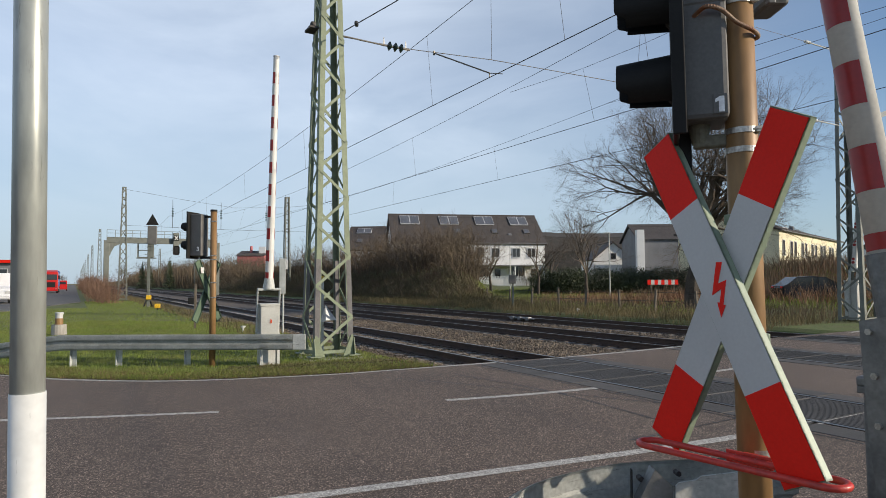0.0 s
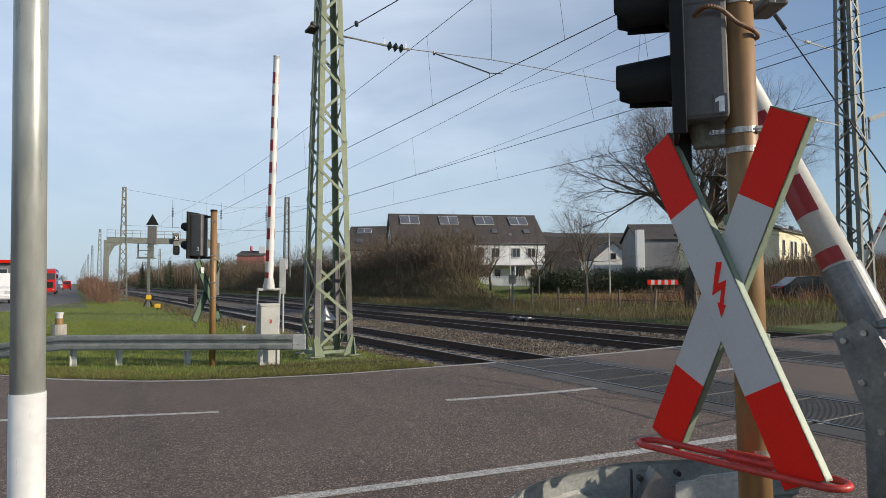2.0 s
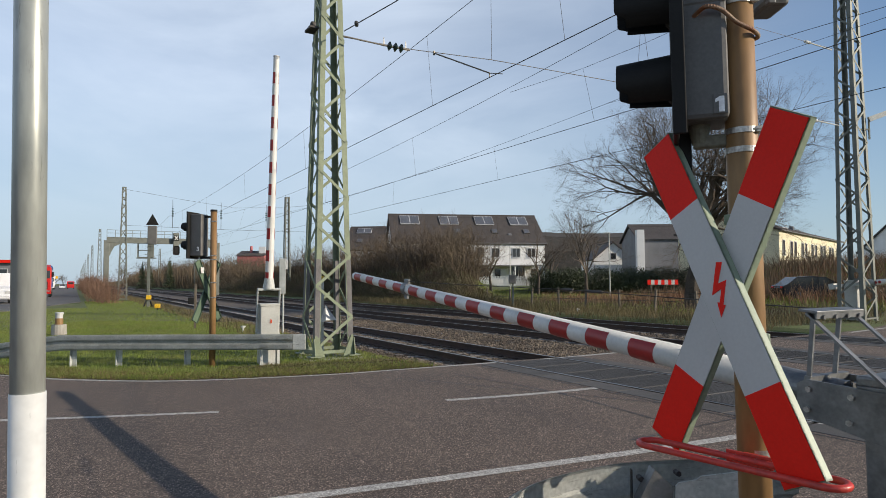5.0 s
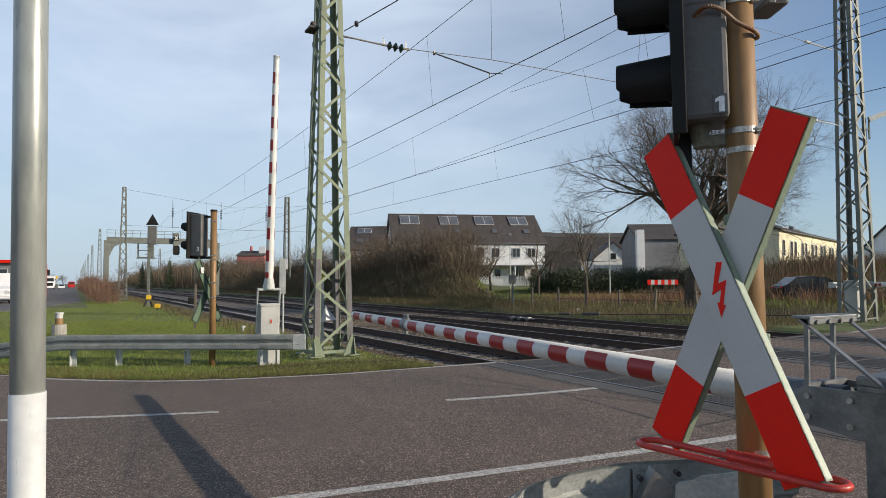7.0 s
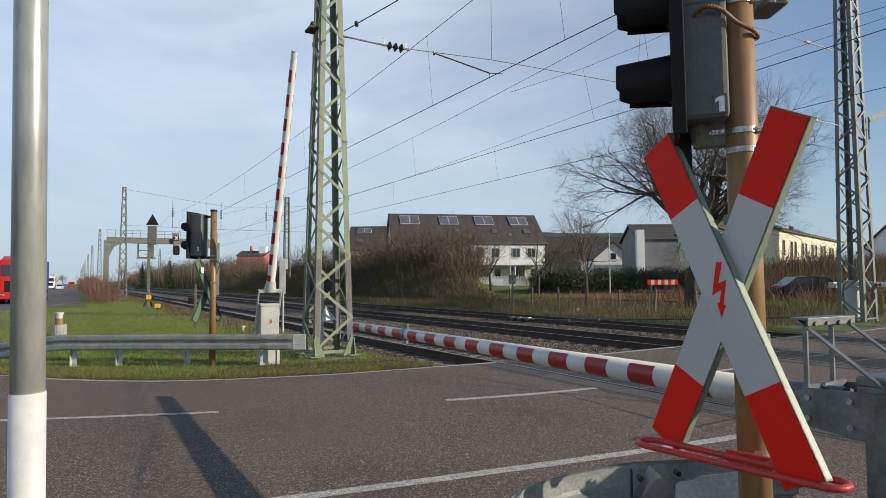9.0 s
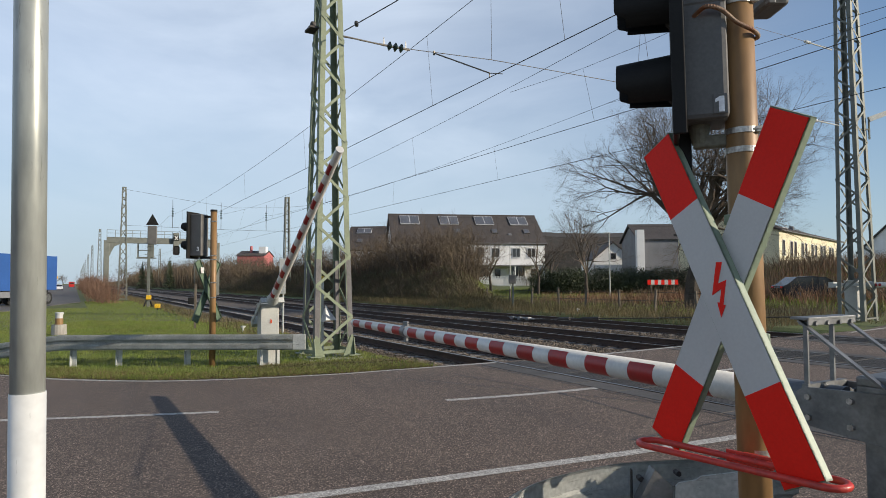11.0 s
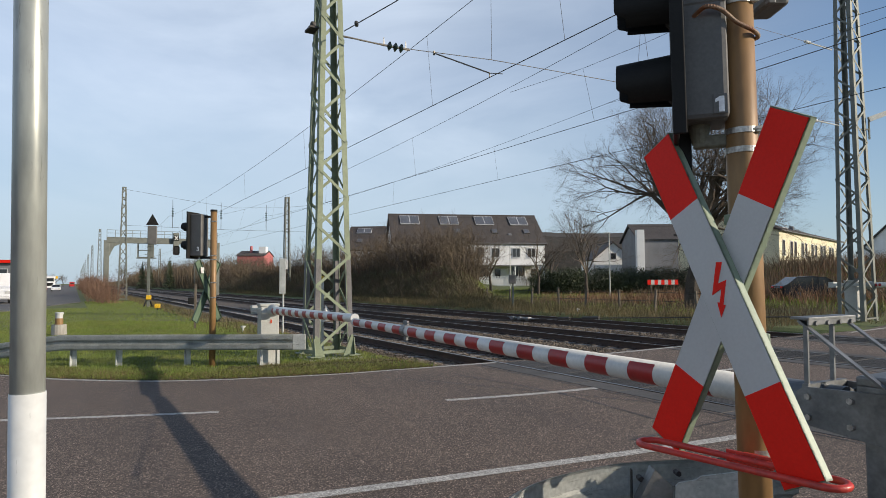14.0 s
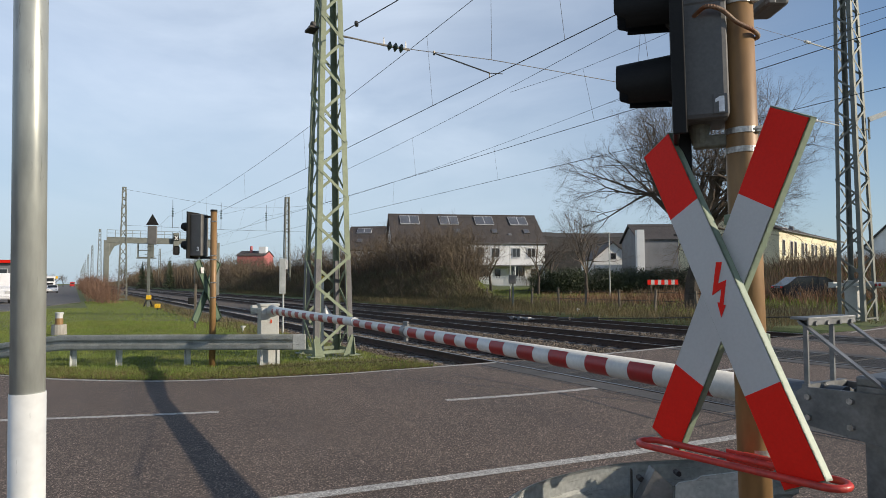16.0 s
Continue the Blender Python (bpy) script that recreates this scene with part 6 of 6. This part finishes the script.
def build_meadow():
    th = thing("signal_post", ray_spot(0.110, 40.6), "grey steel post with a dark box beside the tracks", "post")
    part("post", rod(B(), (0, 0, 0), (0, 0, 2.35), 0.06, n=10), MAST_GREY, th)
    part("box", box(B(), -0.05, -0.1, 1.85, 0.45, 0.25, 0.55, 0.03), DARKGREY, th)
    th = thing("street_lamp", ray_spot(0.263, 60), "slim grey street lamp post on the meadow", "street lamp")
    part("pole", rod(B(), (0, 0, 0), (0, 0, 6.2), 0.07, 0.045, n=10), GALV_OLD, th)
    part("lamp_head", box(B(), -0.2, 0, 6.22, 0.6, 0.18, 0.10, 0.03), GALV_OLD, th)
    th = thing("street_lamp", ray_spot(0.106, 76), "slim grey street lamp post on the meadow", "street lamp")
    part("pole", rod(B(), (0, 0, 0), (0, 0, 5.6), 0.07, 0.045, n=10), GALV_OLD, th)
    th = thing("street_lamp", pose(17.9, 25.0, 0), "dark street lamp with a flat arm beside the mast", "street lamp")
    part("arm", bar(B(), (-0.85, 0, 8.0), (0.4, 0, 8.45), 0.20, 0.10), GALV_OLD, th)
    part("arm_bracket", bar(B(), (-0.85, 0, 7.2), (-0.85, 0, 8.0), 0.05, 0.05, (0, 1, 0)), MAST_GREY, th)
    part("arm_bracket", bar(B(), (-1.25, 0, 7.6), (-0.85, 0, 7.6), 0.06, 0.06), MAST_GREY, th)
    part("pole", rod(B(), (0.35, 0, 0), (0.35, 0, 8.5), 0.06, n=10), GALV_OLD, th)
    th = thing("plank_barrier", pose(15.7, 45.3, gz(36, 32), 0, 0, 5), "red and white striped plank barrier on the meadow", "plank barrier")
    for i in range(9):
        part("stripe", box(B(), -1.0 + 0.25 * i, 0, 1.42, 0.25, 0.04, 0.34), RED if i % 2 == 0 else WHITE, th, "red stripe" if i % 2 == 0 else "white stripe")
    for x in (-0.85, 0.85):
        part("leg", box(B(), x, 0.04, 0.7, 0.06, 0.04, 1.6), WOOD_GREY, th)
    o = tagged(part("boulder", B_stone(0.35), STONE), "pale boulder in the meadow", "boulder")
    o.matrix_basis = ray_spot(0.284, 43)


def B_stone(r):
    bm = B()
    bmesh.ops.create_icosphere(bm, subdivisions=2, radius=r)
    rng = random.Random(2)
    for v in bm.verts:
        v.co *= rng.uniform(0.8, 1.15)
        v.co.z *= 0.7
    return bm


build_meadow()


# ---- vehicles ----
def wheel(th, x, y, r, w=0.24):
    wh = part("wheel", rod(B(), (x, y - w / 2, r), (x, y + w / 2, r), r, n=20), TYRE, th, "black tyre")
    part("rim", rod(B(), (x, y - w / 2 - 0.01, r), (x, y + w / 2 + 0.01, r), r * 0.6, n=16), GALV, wh)


def build_car(m, paint, label, L=4.4, W=1.75, H=1.42):
    """Drives along +x."""
    th = thing("car", m, label, "car", "cars")
    body = [(-L / 2, 0.35), (-L / 2, 0.80), (-L / 2 + 0.15, 0.92), (-0.55 * L / 2, 0.95), (0.42 * L / 2, 0.92), (0.92 * L / 2, 0.74), (L / 2, 0.55), (L / 2, 0.30), (L / 2 - 0.3, 0.22), (-L / 2 + 0.3, 0.22)]
    bm = prism(B(), body, -W / 2, W / 2, pose(0, 0, 0, 90, 0, 0))
    bmesh.ops.bevel(bm, geom=bm.edges[:], offset=0.05, segments=2, affect="EDGES")
    part("body", bm, paint, th)
    cab = [(-0.88 * L / 2, 0.92), (-0.62 * L / 2, H - 0.04), (-0.2 * L / 2, H), (0.08 * L / 2, H - 0.06), (0.44 * L / 2, 0.92)]
    part("glasshouse", prism(B(), cab, -W / 2 + 0.12, W / 2 - 0.12, pose(0, 0, 0, 90, 0, 0)), PANE, th, "dark window glass")
    roof = [(-0.60 * L / 2, H - 0.035), (-0.2 * L / 2, H + 0.01), (0.08 * L / 2, H - 0.05), (0.06 * L / 2, H - 0.09), (-0.6 * L / 2, H - 0.08)]
    part("roof", prism(B(), roof, -W / 2 + 0.11, W / 2 - 0.11, pose(0, 0, 0, 90, 0, 0)), paint, th)
    for y in (-W / 2 + 0.115, W / 2 - 0.115):
        for x0, x1 in ((-0.88, -0.60), (-0.1, -0.1), (0.44, 0.08)):
            part("pillar", bar(B(), (x0 * L / 2, y, 0.92), (x1 * L / 2, y, H - 0.05), 0.07, 0.03, (0, 1, 0)), paint, th)
    for x in (-0.60 * L / 2, 0.62 * L / 2):
        for y in (-W / 2 + 0.11, W / 2 - 0.11):
            wheel(th, x, y, 0.31, 0.2)
    for y in (-0.6, 0.6):
        part("headlight", box(B(), L / 2 - 0.06, y, 0.64, 0.08, 0.3, 0.12, 0.02), WHITE, th)
        part("tail_light", box(B(), -L / 2 + 0.03, y, 0.76, 0.06, 0.25, 0.14, 0.02), RED, th)
    return th


def build_truck(m, cab_mat, box_mat, label, L=13.0):
    """Drives along +x; its front bumper is at x = 0."""
    th = thing("truck", m, label, "truck", "trucks")
    bm = box(B(), -1.1, 0, 2.2, 2.2, 2.45, 2.9, 0.12)
    cab = part("cab", bm, cab_mat, th)
    part("windscreen", box(B(), 0.0, 0, 2.75, 0.06, 2.15, 0.95, 0.02), PANE, cab, "dark windscreen")
    part("grille", box(B(), 0.0, 0, 1.45, 0.05, 1.7, 0.9, 0.02), BLACK, cab)
    part("bumper", box(B(), -0.05, 0, 0.65, 0.2, 2.45, 0.5, 0.05), cab_mat, cab)
    part("deflector", prism(B(), [(-2.0, 3.6), (-0.3, 3.62), (-1.3, 3.95), (-2.0, 3.98)], -1.1, 1.1, pose(0, 0, 0, 90, 0, 0)), cab_mat, cab)
    for y in (-0.95, 0.95):
        part("headlight", box(B(), 0.02, y, 0.75, 0.06, 0.4, 0.2, 0.02), WHITE, cab)
    for y in (-1.35, 1.35):
        part("mirror", box(B(), -0.15, y, 2.75, 0.12, 0.22, 0.6, 0.03), BLACK, cab)
    for y in (-1.235, 1.235):
        part("side_window", box(B(), -0.75, y, 2.75, 0.9, 0.02, 0.8, 0.0), PANE, cab)
    tr = part("trailer", box(B(), -2.7 - (L - 2.7) / 2, 0, 2.5, L - 2.7, 2.5, 2.75, 0.03), box_mat, th)
    for y in (-1.255, 1.255):
        for i, (w, h) in enumerate(((4.2, 0.5), (3.4, 0.22), (3.8, 0.22))):
            part("lettering_bar", box(B(), -5.2 - 0.3 * i, y, 3.2 - 0.55 * i, w, 0.012, h), DIGIT_WHITE, tr, "white bar of lettering")
    part("chassis", box(B(), -L / 2 - 0.5, 0, 0.95, L - 1.0, 1.0, 0.3), BLACK, th)
    for y in (-1.18, 1.18):
        part("side_skirt", box(B(), -L / 2 - 0.6, y, 0.85, 4.0, 0.05, 0.45), WALL_GREY, th)
    for x in (-1.3, -L + 3.6, -L + 2.3, -L + 1.0):
        for y in (-1.08, 1.08):
            wheel(th, x, y, 0.5, 0.3)
    return th


def build_van(m, paint, label):
    th = thing("van", m, label, "van", "vans")
    out = [(-2.5, 0.35), (-2.5, 2.15), (-2.35, 2.3), (0.9, 2.3), (1.6, 1.35), (2.4, 1.1), (2.5, 0.5), (2.4, 0.3)]
    bm = prism(B(), out, -0.95, 0.95, pose(0, 0, 0, 90, 0, 0))
    bmesh.ops.bevel(bm, geom=bm.edges[:], offset=0.06, segments=2, affect="EDGES")
    part("body", bm, paint, th)
    part("rear_window", box(B(), -2.51, 0, 1.75, 0.03, 1.5, 0.55), PANE, th)
    part("windscreen", bar(B(), (1.0, 0, 2.22), (1.62, 0, 1.40), 1.6, 0.03, (1, 0, 0)), PANE, th)
    for y in (-0.8, 0.8):
        part("tail_light", box(B(), -2.52, y, 1.1, 0.04, 0.16, 0.4), RED, th)
        part("headlight", box(B(), 2.46, y, 0.85, 0.06, 0.3, 0.2), WHITE, th)
    for x in (-1.6, 1.6):
        for y in (-0.85, 0.85):
            wheel(th, x, y, 0.34, 0.22)
    return th


build_car(pose(22.45, 38.2, gz(38.2, 22) + 0.02, 0, 0, -4), CAR_DARK, "dark parked hatchback car behind tall dry grass", 4.6)
moving_truck = build_truck(at(-3.6, 130, 0, -90), CAR_RED, TRAILER_BLUE, "red lorry with a blue trailer on the straight road", 15.0)
red_van = build_van(at(-1.9, 190, 0, 90), CAR_RED, "red van driving away on the straight road")
white_car = build_car(at(-4.0, 165, 0, -90), CAR_WHITE, "white car coming along the straight road")
build_truck(at(-6.3, 216, 0, -90), CAR_WHITE, CAR_WHITE, "white lorry parked beside the straight road", 9.0)
build_car(at(-6.4, 172, 0, -90), CAR_RED, "dark red car parked beside the straight road")
for x, y in ((-38.9, 55.6), (-41.6, 56.6), (-44.4, 57.8)):
    build_van(pose(x, y, 0, 0, 0, -62) @ Matrix.Scale(1.12, 4), CAR_WHITE, "white van parked beside the hall")
sg = thing("yellow_sign", at(-5.0, 232, 0), "small yellow sign on a post far along the road", "sign")
part("post", rod(B(), (0, 0, 0), (0, 0, 3.6), 0.06, n=8), GALV, sg)
part("plate", box(B(), 0, -0.06, 3.6, 0.8, 0.05, 0.8, 0.02), YELLOW, sg)


# ---- distance ----
def build_hills():
    rng = np.random.default_rng(8)
    for name, dist, h0, amp, a0, a1 in (("far_hill", 1500, 136, 9, -4, 30), ("low_hill", 900, 9, 7, -24, 20)):
        n = 160
        ang = np.radians(np.linspace(a0, a1, n))
        prof = h0 + amp * np.sin(ang * 9 + 1) + 0.4 * amp * np.sin(ang * 23) + rng.normal(0, 0.2, n)
        fade = smooth(0, 0.25, np.linspace(0, 1, n)) * smooth(0, 0.15, 1 - np.linspace(0, 1, n))
        prof = np.maximum(prof * fade, 1.0)
        v, f = [], []
        for k, (dd, hh) in enumerate(((dist, 0.0), (dist + 60, 0.55), (dist + 160, 0.85), (dist + 300, 1.0), (dist + 600, 0.0))):
            for i in range(n):
                v.append((math.sin(ang[i]) * dd, math.cos(ang[i]) * dd, prof[i] * hh - 2))
        for k in range(4):
            for i in range(n - 1):
                f.append((k * n + i, k * n + i + 1, (k + 1) * n + i + 1, (k + 1) * n + i))
        tagged(mesh(name, v, f, HILL), "hazy wooded hill on the horizon", "hill", kind="structure")


build_hills()


# ---- movement ----
def motions():
    near = [(0.0, 82.1), (0.5, 80.4), (1.0, 76.0), (1.5, 71.5), (2.0, 64.9), (2.5, 57.1), (3.0, 46.5), (3.5, 35.8), (4.2, 18.5), (4.9, 7.0), (5.5, 2.0), (6.0, 0.3),
            (6.3, 0.94), (6.5, 0.07), (7.0, 1.37), (7.5, 0.36), (8.0, 0.72), (8.5, 1.01), (9.0, 0.14), (9.5, 0.9), (10.0, 0.5), (10.5, 0.85), (11.0, 0.5), (11.5, 0.94), (12.0, 0.58), (12.5, 0.94), (13.0, 0.72),
            (13.5, 0.94), (14.0, 0.58), (14.5, 0.94), (15.0, 0.5), (15.5, 0.94), (16.0, 0.5)]
    walk(near_boom, boom_rows(near, pose(0, 0, 1.05)))
    far_rows = [(0.0, 83.6), (7.0, 83.6), (7.5, 82.2), (8.0, 78.2), (8.5, 72.7), (9.0, 67.5), (9.5, 59.2), (10.2, 46.5), (10.8, 33.0), (11.3, 23.0), (11.6, 17.8), (12.0, 12.0), (12.3, 9.0), (12.5, 7.1), (12.7, 5.4), (13.1, 3.2), (13.5, 1.8),
                (14.0, 0.9), (14.5, 0.4), (16.0, 0.35)]
    walk(far_boom, boom_rows(far_rows, pose(0, 0, 1.08)))
    right = [(0.0, 84.0), (0.5, 80.0), (1.0, 76.0), (1.5, 70.5), (2.0, 64.0), (2.5, 56.0), (3.0, 46.0), (3.5, 35.0), (4.2, 18.0), (5.0, 6.0), (5.8, 0.5), (16.0, 0.0)]
    walk(right_boom, boom_rows(right, pose(0, 0, 1.08)))
    walk(moving_truck, [(0.0, at(-3.7, 127.5, 0, -90)), (2.0, at(-3.7, 113.5, 0, -90)), (4.0, at(-3.7, 98.5, 0, -90)), (6.5, at(-3.6, 77.6, 0, -86)), (7.5, at(-3.6, 71, 0, -85)), (8.3, at(-3.7, 66.5, 0, -86)), (9.0, at(-4.1, 62.5, 0, -92)), (9.7, at(-5.2, 58.5, 0, -104)), (10.5, at(-8.0, 52.5, 0, -118)), (11.3, at(-11.5, 47.5, 0, -124)), (12.5, at(-13.6, 45.8, 0, -128)), (13.2, at(-17.5, 43, 0, -130)), (14.0, at(-23, 39, 0, -135)), (16.0, at(-36, 28, 0, -140))])
    walk(red_van, [(0.0, at(-2.4, 165, 0, 90)), (4.0, at(-1.2, 215, 0, 90)), (9.0, at(-1.0, 270, 0, 90)), (16.0, at(-1.0, 345, 0, 90))])
    walk(white_car, [(0.0, at(-3.5, 290, 0, -90)), (4.0, at(-3.5, 251, 0, -90)), (6.5, at(-3.5, 233, 0, -90)), (9.0, at(-3.5, 201, 0, -90)), (11.5, at(-3.5, 184, 0, -90)), (14.0, at(-3.5, 162, 0, -90)), (16.0, at(-3.5, 136, 0, -90))])


motions()
